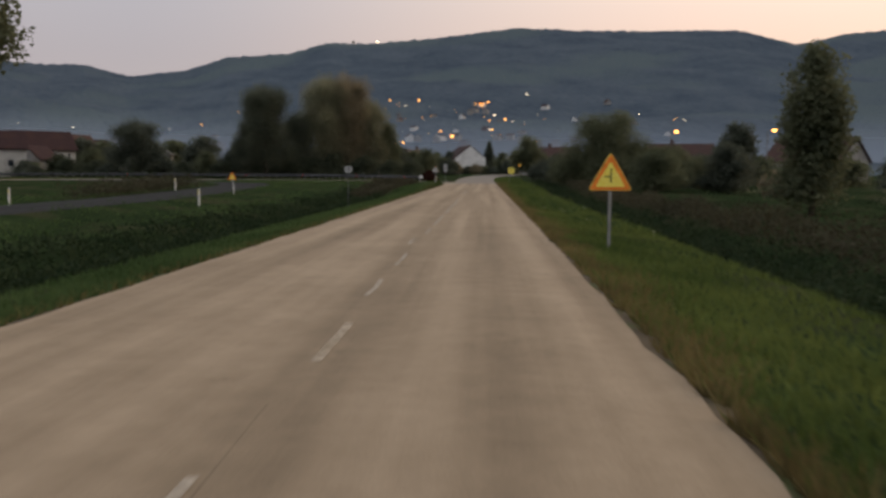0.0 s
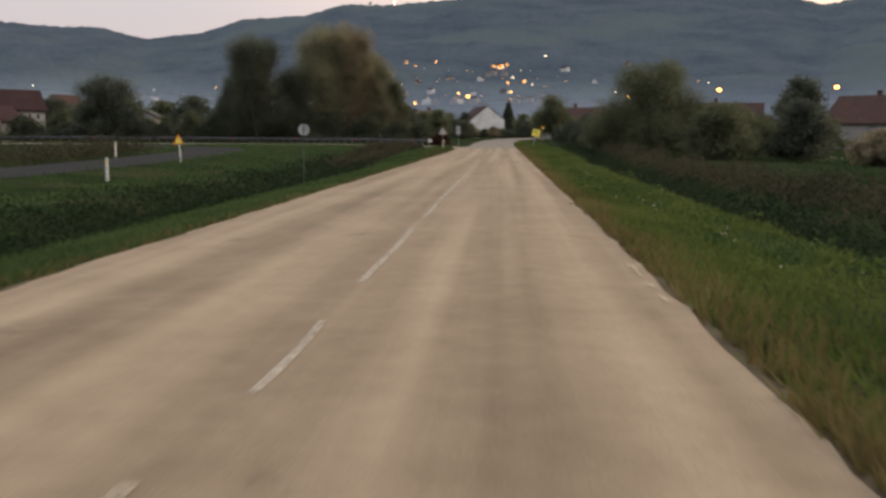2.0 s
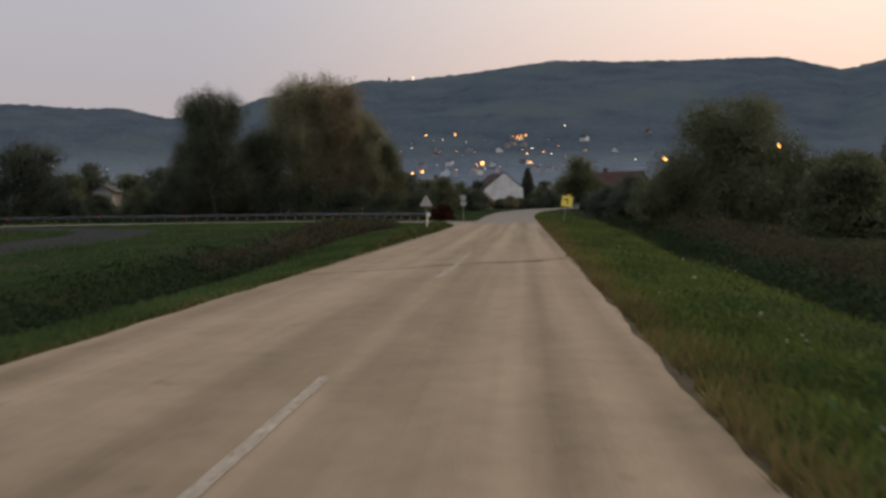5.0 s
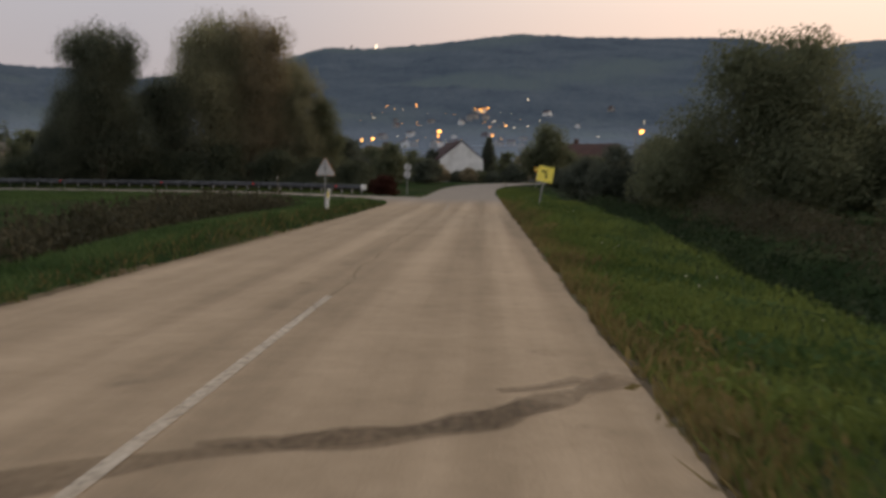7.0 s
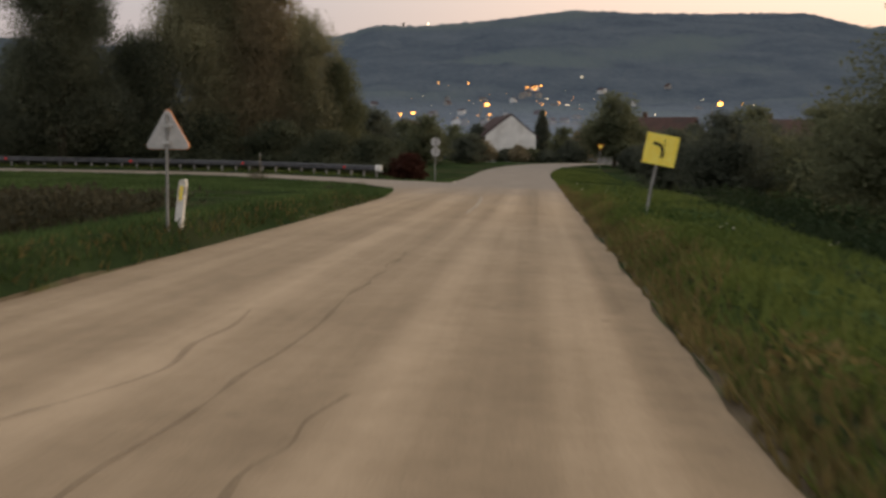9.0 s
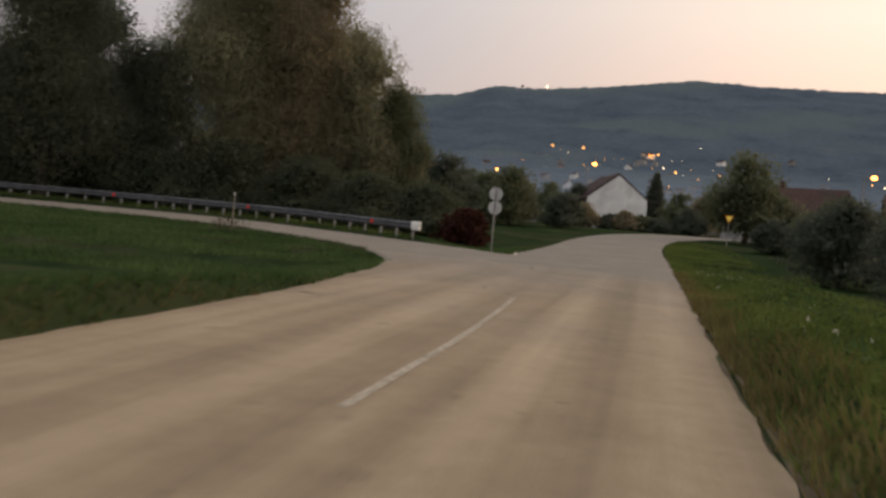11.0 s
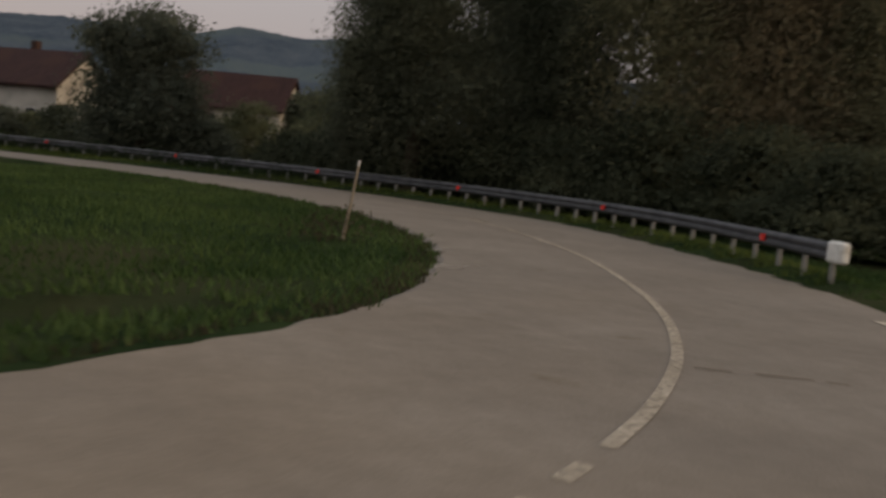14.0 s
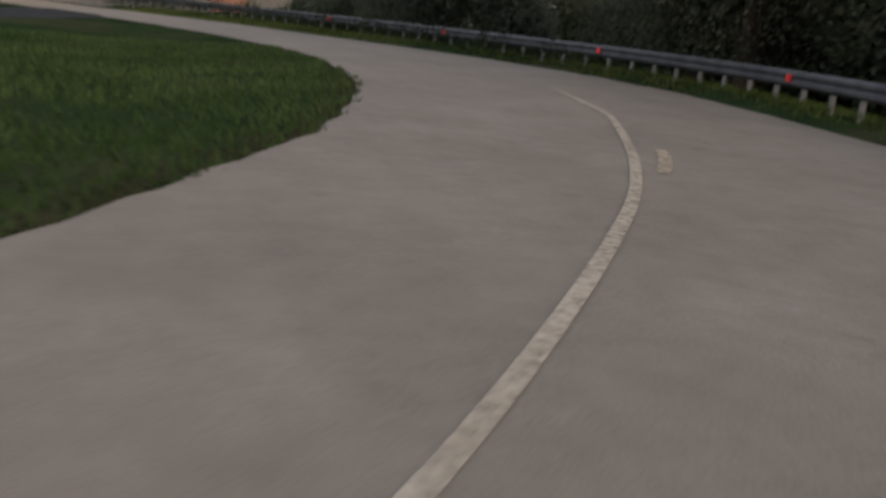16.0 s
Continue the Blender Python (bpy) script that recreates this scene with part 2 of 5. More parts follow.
M_UNDER = foliage("undergrowth_leaves", (0.034, 0.044, 0.029), (0.098, 0.108, 0.068), 0.4)
M_MAROON = foliage("maroon_leaves", (0.022, 0.008, 0.006), (0.060, 0.022, 0.014), 0.2)
M_BARK = mottled("bark", (0.035, 0.026, 0.018), (0.10, 0.08, 0.06), 4, 30, 0.95, bump=0.8, stretch=(1, 1, 0.2))
M_GALV = mottled("galvanised_steel", (0.065, 0.068, 0.074), (0.13, 0.132, 0.14), 3, 40, 0.6, 0.2, 0.1)
M_POST_STEEL = mottled("pale_galvanised_posts", (0.19, 0.19, 0.185), (0.34, 0.335, 0.32), 3, 40, 0.55, 0.25, 0.1)
M_SIGNBACK = mottled("grey_sign_back", (0.36, 0.36, 0.35), (0.56, 0.55, 0.53), 3, 30, 0.5, 0.3, 0.1)
M_WHITE = mottled("white_plastic", (0.60, 0.60, 0.57), (0.82, 0.81, 0.77), 5, 40, 0.5, dirt=(0.45, 0.42, 0.36), dirt_scale=4)
M_ORANGE = mottled("orange_red_sheeting", (0.80, 0.20, 0.03), (0.95, 0.30, 0.05), 8, 60, 0.35, bump=0.05)
M_YELLOW = mottled("yellow_sheeting", (0.95, 0.72, 0.10), (1.0, 0.86, 0.20), 8, 60, 0.3, bump=0.05)
M_BLACK = mottled("black_paint", (0.012, 0.012, 0.012), (0.03, 0.03, 0.03), 5, 40, 0.5)
M_RED = mottled("red_reflector", (0.75, 0.03, 0.03), (0.95, 0.08, 0.06), 20, 80, 0.15, bump=0.05, spec=0.6)
M_TIMBER = mottled("weathered_timber", (0.13, 0.11, 0.085), (0.30, 0.26, 0.20), 5, 40, 0.9, bump=0.5, stretch=(1, 1, 0.15))
M_PLASTER_W = mottled("white_plaster", (0.62, 0.61, 0.58), (0.84, 0.82, 0.78), 0.8, 18, 0.9, dirt=(0.58, 0.56, 0.52), dirt_scale=0.5)
M_PLASTER_G = mottled("grey_plaster", (0.20, 0.195, 0.19), (0.34, 0.33, 0.31), 0.8, 18, 0.9, dirt=(0.22, 0.21, 0.19), dirt_scale=0.5)
M_PLASTER_C = mottled("weathered_cream_plaster", (0.36, 0.345, 0.31), (0.54, 0.515, 0.465), 0.8, 18, 0.9, dirt=(0.30, 0.28, 0.245), dirt_scale=0.5)
M_PLASTER_O = mottled("orange_plaster", (0.46, 0.23, 0.165), (0.60, 0.32, 0.24), 0.8, 18, 0.9, dirt=(0.5, 0.2, 0.12), dirt_scale=0.5)
M_TILE_R = mottled("red_roof_tiles", (0.028, 0.016, 0.016), (0.052, 0.026, 0.025), 1.5, 12, 0.85, stretch=(1, 3, 1), dirt=(0.05, 0.026, 0.022), dirt_scale=0.7)
M_TILE_B = mottled("brown_roof_tiles", (0.045, 0.027, 0.023), (0.088, 0.048, 0.039), 1.5, 12, 0.85, stretch=(1, 3, 1), dirt=(0.05, 0.035, 0.03), dirt_scale=0.7)
M_TILE_W = mottled("weathered_roof_tiles", (0.055, 0.05, 0.045), (0.125, 0.112, 0.10), 1.5, 12, 0.85, stretch=(1, 3, 1), dirt=(0.05, 0.055, 0.04), dirt_scale=0.7)
M_SHEET = mottled("grey_sheet_roof", (0.16, 0.16, 0.16), (0.30, 0.29, 0.28), 1.5, 12, 0.7, 0.2)
M_PANE, _n, _l, _b = material("window_pane", 0.08, spec=0.5)
_b.inputs["Base Color"].default_value = (0.025, 0.03, 0.035, 1)
M_FRAME = mottled("window_frame_paint", (0.45, 0.43, 0.40), (0.70, 0.68, 0.64), 5, 40, 0.6)
M_LAMP_O = glowing("sodium_lamp", (1.0, 0.40, 0.08), 7.0)
M_LAMP_W = glowing("white_lamp", (1.0, 0.80, 0.52), 5.0)
M_POLE = mottled("lamp_pole_paint", (0.14, 0.14, 0.14), (0.24, 0.24, 0.23), 4, 40, 0.6, 0.4)


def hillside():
    """Far wooded hills with pale clearings; the blue evening haze is put into their colours and a faint glow."""
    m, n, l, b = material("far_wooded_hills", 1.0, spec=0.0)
    tex = n.new("ShaderNodeTexCoord")
    woods, fields, crowns = (n.new("ShaderNodeTexNoise") for _ in range(3))
    for noi, sc, det in ((woods, 0.009, 6), (fields, 0.0022, 5), (crowns, 0.07, 6)):
        noi.inputs["Scale"].default_value, noi.inputs["Detail"].default_value = sc, det
        l.new(tex.outputs["Object"], noi.inputs["Vector"])
    add = n.new("ShaderNodeMath")
    add.operation = "MULTIPLY_ADD"
    l.new(crowns.outputs["Fac"], add.inputs[0])
    add.inputs[1].default_value = 0.6
    l.new(woods.outputs["Fac"], add.inputs[2])
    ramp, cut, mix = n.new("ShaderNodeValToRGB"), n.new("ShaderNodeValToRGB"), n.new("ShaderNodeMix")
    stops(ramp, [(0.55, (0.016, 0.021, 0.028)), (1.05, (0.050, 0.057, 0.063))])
    l.new(add.outputs[0], ramp.inputs[0])
    stops(cut, [(0.50, (0, 0, 0)), (0.62, (1, 1, 1))])
    l.new(fields.outputs["Fac"], cut.inputs[0])
    mix.data_type = "RGBA"
    l.new(cut.outputs[0], mix.inputs["Factor"])
    l.new(ramp.outputs[0], mix.inputs["A"])
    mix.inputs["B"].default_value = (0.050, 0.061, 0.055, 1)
    l.new(mix.outputs["Result"], b.inputs["Base Color"])
    bp = n.new("ShaderNodeBump")
    bp.inputs["Strength"].default_value, bp.inputs["Distance"].default_value = 0.8, 14.0
    l.new(crowns.outputs["Fac"], bp.inputs["Height"])
    l.new(bp.outputs[0], b.inputs["Normal"])
    # faint blue emission painted on as distance haze
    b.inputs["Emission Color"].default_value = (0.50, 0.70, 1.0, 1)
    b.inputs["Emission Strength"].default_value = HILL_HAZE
    return m


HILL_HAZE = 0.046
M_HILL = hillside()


# ---- small building helpers ----
def obj(name, verts, faces, mat, parent=None, smooth=False):
    me = bpy.data.meshes.new(name)
    me.from_pydata([tuple(v) for v in verts], [], [tuple(f) for f in faces])
    me.materials.append(mat)
    if smooth:
        me.shade_smooth()
    ob = new(name, me)
    ob.parent = parent
    return ob


def part(name, bm, mat, parent=None, label=""):
    me = bpy.data.meshes.new(name)
    bm.normal_update()
    bm.to_mesh(me)
    bm.free()
    me.materials.append(mat)
    ob = new(name, me)
    ob.parent = parent
    if label:
        tagged(ob, label)
    return ob


def thing(name, m, label, category, group=""):
    ob = new(name)
    ob.matrix_basis = m
    return tagged(ob, label, category, group)


def box(bm, x0, x1, y0, y1, z0, z1, bevel=0.0):
    v = bmesh.ops.create_cube(bm, size=1)["verts"]
    for q in v:
        q.co = Vector(((x0 + x1) / 2 + q.co.x * (x1 - x0), (y0 + y1) / 2 + q.co.y * (y1 - y0), (z0 + z1) / 2 + q.co.z * (z1 - z0)))
    if bevel:
        bmesh.ops.bevel(bm, geom=[e for e in bm.edges if e.verts[0] in v], offset=bevel, segments=2, affect="EDGES", profile=0.5)
    return bm


def tube(bm, pts, radii, sides=8):
    """A closed tapered tube through points."""
    rings = []
    for i, p in enumerate(pts):
        a, b = pts[max(i - 1, 0)], pts[min(i + 1, len(pts) - 1)]
        d = (Vector(b) - Vector(a)).normalized()
        s = d.orthogonal().normalized()
        t = d.cross(s)
        rings.append([bm.verts.new(Vector(p) + radii[i] * (math.cos(k * math.tau / sides) * s + math.sin(k * math.tau / sides) * t)) for k in range(sides)])
    for i in range(len(rings) - 1):
        # choose the twist that keeps the sides straight
        k0 = min(range(sides), key=lambda k: (rings[i + 1][k].co - rings[i][0].co - (Vector(pts[i + 1]) - Vector(pts[i]))).length)
        rings[i + 1] = rings[i + 1][k0:] + rings[i + 1][:k0]
        for k in range(sides):
            bm.faces.new((rings[i][k], rings[i][(k + 1) % sides], rings[i + 1][(k + 1) % sides], rings[i + 1][k]))
    bm.faces.new(rings[0][::-1])
    bm.faces.new(rings[-1])
    return bm


def slab(bm, outline, y0, y1, bevel=0.0):
    """A plate with the outline (x, z) between y0 and y1."""
    f = [bm.verts.new((x, y0, z)) for x, z in outline]
    b = [bm.verts.new((x, y1, z)) for x, z in outline]
    n = len(f)
    bm.faces.new(f)
    bm.faces.new(b[::-1])
    for i in range(n):
        bm.faces.new((f[i], b[i], b[(i + 1) % n], f[(i + 1) % n]))
    bmesh.ops.recalc_face_normals(bm, faces=bm.faces)
    if bevel:
        bmesh.ops.bevel(bm, geom=list(bm.edges), offset=bevel, segments=1, affect="EDGES", profile=0.5)
    return bm


def step(a, b, v):
    u = np.clip((np.asarray(v, float) - a) / (b - a), 0, 1)
    return u * u * (3 - 2 * u)


# ---- the lie of the land ----
ROAD_L, ROAD_R = -2.95, 2.65
LEFT_EDGE = [(-120, -2.95), (45, -2.95), (70, -3.0), (80, -2.98), (88, -3.05), (99.4, -3.2), (102.4, -3.4), (107.7, -4.05), (110.4, -5.1), (112.3, -6.05), (113.9, -5.8), (116.6, -3.1), (118.0, -2.6), (120.4, -2.85), (134.4, -2.9)]


def left_edge(y):
    return np.interp(y, [a for a, _ in LEFT_EDGE], [b for _, b in LEFT_EDGE])

SIDE = [(-2.0, 108.4), (-2.8, 112.2), (-4.6, 115.9), (-7.0, 118.9), (-9.5, 120.8), (-12.15, 122.15), (-18.3, 124.55), (-21.9, 124.9), (-27.5, 124.25), (-33.5, 122.7), (-42.3, 118.0), (-54.0, 109.9), (-68.0, 98.9), (-100.0, 75.4)]
SIDE_W = [2.2, 2.6, 2.8, 2.6, 2.7, 2.8, 3.0, 3.2, 3.6, 3.4, 3.0, 2.9, 2.8, 2.8]
LEFT = [(-18.0, -60.0), (-20.4, 0.0), (-21.0, 40.0), (-21.2, 58.0), (-21.5, 72.0), (-21.9, 84.0), (-23.6, 93.0), (-27.5, 100.0), (-34.0, 105.0), (-43.0, 108.6), (-54.0, 109.7)]
MAIN_END = [(-0.15, 132.4), (0.1, 144.4), (1.6, 156.4), (5.5, 168.4), (13.0, 179.4), (26.0, 190.4), (60.0, 208.4)]


GUARD = [(-7.5, 123.05), (-9.65, 124.42), (-13.1, 126.3), (-16.9, 127.68), (-20.8, 128.45), (-24.8, 128.67), (-28.7, 128.3), (-32.6, 127.33), (-39.8, 124.1), (-47.8, 119.6), (-56.8, 113.7), (-65.8, 107.2)]


INNER = [(-4.9, 110.45), (-5.8, 112.4), (-7.0, 114.15), (-8.4, 115.57), (-10.2, 117.1), (-12.5, 118.5), (-15.5, 119.6), (-19.0, 120.55), (-24.0, 120.97), (-27.0, 120.7)]


def smooth_line(pts, n=8):
    """A Catmull-Rom line through points of any size."""
    p = np.array(pts, float)
    p = np.vstack([2 * p[0] - p[1], p, 2 * p[-1] - p[-2]])
    out = []
    for i in range(1, len(p) - 2):
        for u in np.linspace(0, 1, n, endpoint=False):
            a, b, c, d = p[i - 1:i + 3]
            out.append(0.5 * (2 * b + (c - a) * u + (2 * a - 5 * b + 4 * c - d) * u * u + (3 * b - a - 3 * c + d) * u ** 3))
    out.append(p[-2])
    return np.array(out)


SIDE_C = smooth_line([(*q, w) for q, w in zip(SIDE, SIDE_W)])
LEFT_C = smooth_line(LEFT)
G_C = smooth_line(GUARD, 14)
INNER_C = smooth_line(INNER)
END_C = smooth_line([(-0.15, 104.4), (-0.15, 118.4)] + MAIN_END)


def off_line(line, x, y):
    """Distance from points to a polyline, and the index of the nearest stretch."""
    x, y = np.atleast_1d(np.asarray(x, float)), np.atleast_1d(np.asarray(y, float))
    best, at = np.full(x.shape, 1e9), np.zeros(x.shape, int)
    for i in range(len(line) - 1):
        a, b = line[i, :2], line[i + 1, :2]
        d = b - a
        u = np.clip(((x - a[0]) * d[0] + (y - a[1]) * d[1]) / (d @ d), 0, 1)
        r = np.hypot(x - a[0] - u * d[0], y - a[1] - u * d[1])
        near = r < best
        best, at = np.where(near, r, best), np.where(near, i, at)
    return best, at


def base(x, y):
    """The smooth level that the roads follow."""
    x, y = np.asarray(x, float), np.asarray(y, float)
    z = 0.9 * step(126, 176, y) + 0.08 * step(-6, -17, x) * step(102, 118, y) * (1 - step(154, 204, y))
    z = z - 0.5 * step(-6.5, -15, x) * (1 - step(52, 104, y)) - 0.45 * step(5.5, 12, x) * (1 - step(104, 154, y))
    return z


def clear_of_roads(x, y):
    x, y = np.atleast_1d(np.asarray(x, float)), np.atleast_1d(np.asarray(y, float))
    d_main = np.where(y < 130.4, np.maximum(left_edge(y) - x, x - ROAD_R), 99)
    d_end, _ = off_line(END_C, x, y)
    d_side, i = off_line(SIDE_C, x, y)
    d_left, _ = off_line(LEFT_C, x, y)
    d_in, _ = off_line(INNER_C, x, y)
    inside = (x < -5.3) & (x > -26.8) & (y < 122.4) & (y > np.interp(x, INNER_C[::-1, 0], INNER_C[::-1, 1]))
    d_in = np.where(inside, -d_in, np.where(y < 121.4, d_in, 99))
    return d_main, d_end - 2.75, d_side - SIDE_C[i, 2], d_left - 2.6, d_in


def ground_z(x, y):
    x, y = np.atleast_1d(np.asarray(x, float)), np.atleast_1d(np.asarray(y, float))
    dm, de, ds, dl, di = clear_of_roads(x, y)
    ds = np.minimum(ds, di)
    d = np.minimum(np.minimum(dm, de), np.minimum(ds, dl))
    z = base(x, y) - 0.045 - 0.13 * np.clip(d, 0, 2.3) * np.where(ds < dm, 0.35, 1.0) * (np.minimum(dm, ds) < 30)
    right = np.exp(-((x - 7.8) / 1.05) ** 2) * 0.8 * (1 - step(84, 100, y))
    left = np.exp(-((x + 7.5) / 1.35) ** 2) * 0.8 * (1 - step(70, 88, y))
    z = z - (right + left) * step(0.5, 2.5, d)
    z = z + 0.24 * np.exp(-(off_line(G_C, x, y)[0] / 1.0) ** 2) * step(0.05, 0.55, d)
    bank = np.where(x < 0, 0.46 * step(58, 76, y) * (1 - step(92, 106, y)), 0.42 * step(68, 84, y) * (1 - step(108, 124, y)))
    z = z + bank * np.where(x < 0, step(-0.02, 0.34, dm), step(0.0, 0.75, dm)) * (1 - step(14, 30, dm)) * step(0.0, 2.5, np.minimum(np.minimum(ds, de), dl))
    return z


def rumple(x, y, s, amp):
    return np.array([amp * noise.noise((px * s, py * s, 3.1)) for px, py in zip(np.ravel(x), np.ravel(y))])


xs = np.unique(np.round(np.concatenate([np.arange(-10, 10.01, 0.4), np.arange(2.5, 3.7, 0.15), np.arange(-4.2, -2.8, 0.15), np.arange(-60, -32, 1.0), np.arange(-32, -10, 0.5), np.arange(10, 40, 1.5), np.arange(-160, -60, 8), np.arange(40, 160, 8), np.array([-700, -450, -260, 260, 450, 700])]), 2))
ys = np.unique(np.round(np.concatenate([np.arange(-20, 90, 1.2), np.arange(90, 136, 0.6), np.arange(136, 200, 2.0), np.arange(200, 320, 10), np.array([-700, -400, -200, -100, -60, -40, -30, 400, 550, 720])]), 2))
gx, gy = np.meshgrid(xs, ys, indexing="ij")
gd = np.minimum.reduce(clear_of_roads(gx.ravel(), gy.ravel()))
gz = ground_z(gx.ravel(), gy.ravel()) + rumple(gx, gy, 0.45, 0.09) * step(0.3, 2.0, gd) + rumple(gx, gy, 0.06, 0.35) * step(6, 30, gd)
nx, ny = len(xs), len(ys)
gi = np.arange(nx * ny).reshape(nx, ny)
quads = np.stack([gi[:-1, :-1], gi[1:, :-1], gi[1:, 1:], gi[:-1, 1:]], -1).reshape(-1, 4)
ground = obj("ground", np.stack([gx.ravel(), gy.ravel(), gz], 1).tolist(), quads.tolist(), M_GRASS, smooth=True)
tagged(ground, "flat dark green meadow with shallow roadside ditches", "ground", kind="structure")


# ---- roads ----
def ribbon(name, centre, left, right, mat, label, lift=0.0, rows=7, edge=0.07, fine=1, category="road"):
    """A road strip along a line; left and right are offsets along it, with frayed edges and a slight crown."""
    c = np.asarray(centre, float)[:, :2]
    t = np.gradient(c, axis=0)
    t /= np.linalg.norm(t, axis=1)[:, None]
    nrm = np.stack([t[:, 1], -t[:, 0]], 1)
    left, right = np.broadcast_to(left, len(c)), np.broadcast_to(right, len(c))
    pts = []
    for i in range(len(c)):
        for k in range(rows):
            u = k / (rows - 1)
            o = left[i] + (right[i] - left[i]) * u
            if edge and k in (0, rows - 1):
                p0 = c[i] + nrm[i] * o
                o += edge * (noise.noise((p0[0] * 0.9, p0[1] * 0.9, 7 + k)) + 0.5 * noise.noise((p0[0] * 3.1, p0[1] * 3.1, 2 + k)))
            p = c[i] + nrm[i] * o
            pts.append((p[0], p[1], float(base(p[0], p[1])) + lift - (0.022 if edge and k in (0, rows - 1) else 0)))
    faces = [(i * rows + k, i * rows + k + 1, (i + 1) * rows + k + 1, (i + 1) * rows + k) for i in range(len(c) - 1) for k in range(rows - 1)]
    ob = obj(name, pts, [f[::-1] for f in faces], mat, smooth=True)
    me = ob.data
    if me.polygons[0].normal.z < 0:
        me.flip_normals()
    return tagged(ob, label, category, kind="structure")


main_line = np.array([(0.0, y) for y in np.concatenate([[-120, -80, -40], np.arange(-20, 130.5, 0.35)])])
ribbon("road", main_line, np.where(main_line[:, 1] > 102.4, np.clip(left_edge(main_line[:, 1]), -3.4, 0), left_edge(main_line[:, 1])), ROAD_R, M_ROAD, "old dusty asphalt country road with headlight-warm tint and frayed edges")
END_X = END_C[END_C[:, 1] > 128.4]
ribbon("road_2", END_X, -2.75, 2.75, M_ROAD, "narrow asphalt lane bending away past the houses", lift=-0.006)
SIDE_X = np.array([np.array([np.interp(s, range(len(SIDE_C)), SIDE_C[:, k]) for k in range(3)]) for s in np.arange(0, len(SIDE_C) - 1 + 1e-6, 0.34)])
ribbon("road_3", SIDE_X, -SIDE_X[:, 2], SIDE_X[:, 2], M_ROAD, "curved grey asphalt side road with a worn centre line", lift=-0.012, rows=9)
LEFT_X = np.array([np.array([np.interp(s, range(len(LEFT_C)), LEFT_C[:, k]) for k in range(2)]) for s in np.arange(0, len(LEFT_C) - 1 + 1e-6, 0.5)])
ribbon("road_4", LEFT_X, -2.5, 2.5, M_LANE, "grey asphalt road across the meadow", lift=-0.02)
# the mouth of the junction, flaring from the main road into the side road
fray = [(x + 0.09 * noise.noise((x * 1.7, y * 1.7, 3)) + 0.05 * noise.noise((x * 5, y * 5, 4)), y + 0.09 * noise.noise((x * 1.7, y * 1.7, 8)) + 0.05 * noise.noise((x * 5, y * 5, 9))) for x, y in smooth_line([(-3.42, 102.4), (-3.65, 105.3), (-4.2, 108.2)] + INNER, 10)]
mouth = [(-2.9, 99.4)] + fray + [(-27.0, 121.8), (-20.0, 122.4), (-12.0, 121.4), (-8.8, 121.6), (-6.5, 121.0), (-4.9, 119.7), (-3.8, 118.75), (-3.05, 118.2), (-2.52, 117.95), (-2.7, 121.0), (-1.0, 121.0), (-1.0, 99.4)]
bm = bmesh.new()
f = bm.faces.new([bm.verts.new((x, y, 0)) for x, y in mouth])
bmesh.ops.triangulate(bm, faces=[f])
bmesh.ops.subdivide_edges(bm, edges=bm.edges[:], cuts=1, use_grid_fill=True)
bmesh.ops.recalc_face_normals(bm, faces=bm.faces)
for v in bm.verts:
    v.co.z = float(base(v.co.x, v.co.y)) - 0.004
if sum(p.normal.z for p in bm.faces) < 0:
    bmesh.ops.reverse_faces(bm, faces=bm.faces)
# its broken outer edge slopes down into the grass
fr = np.array(fray)
ft = np.gradient(fr, axis=0)
ft /= np.linalg.norm(ft, axis=1)[:, None]
fo = fr + np.stack([-ft[:, 1], ft[:, 0]], 1) * 0.16
rim = [(bm.verts.new((a[0], a[1], float(base(*a)) - 0.004)), bm.verts.new((b[0], b[1], float(base(*b)) - 0.075))) for a, b in zip(fr, fo)]
for p, q in zip(rim, rim[1:]):
    f = bm.faces.new((p[0], q[0], q[1], p[1]))
    f.normal_update()
    if f.normal.z < 0:
        f.normal_flip()
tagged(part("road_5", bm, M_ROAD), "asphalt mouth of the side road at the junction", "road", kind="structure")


def shoulder(name, side, x0, w, y0, y1):
    """A strip of bare soil and gravel along the main road's edge."""
    yy = np.arange(y0, y1, 0.3)
    ww = np.array([max(0.10, w * (0.8 + 0.7 * noise.noise((9.0 + side, y * 0.35, 4)) + 0.25 * noise.noise((2.0, y * 0.9, 4)))) for y in yy])
    px = x0 + side * np.stack([0 * ww - 0.22, 0 * ww + 0.05, 0.05 + 0.6 * ww, 0.05 + ww], 1)
    py = np.repeat(yy[:, None], 4, 1)
    gz_ = ground_z(px.ravel(), py.ravel()).reshape(px.shape)
    z = base(px, py) - 0.036 - 0.12 * np.maximum(0, (px - x0) * side)
    z = np.maximum(z, gz_ + 0.006)
    z[:, 0] = base(px, py)[:, 0] - 0.038
    z[:, 3] -= 0.04
    pts, faces = np.stack([px, py, z], -1).reshape(-1, 3).tolist(), []
    for i in range(len(yy) - 1):
        for k in range(3):
            q = (i * 4 + k, i * 4 + k + 1, i * 4 + k + 5, i * 4 + k + 4)
            faces.append(q if side > 0 else q[::-1])
    return tagged(obj(name, pts, faces, M_DIRT, smooth=True), "bare brown soil and gravel along the asphalt edge", "verge", kind="structure")


shoulder("shoulder", 1, ROAD_R, 0.34, -20, 130.4)
shoulder("shoulder_2", -1, ROAD_L, 0.20, -20, 98.4)


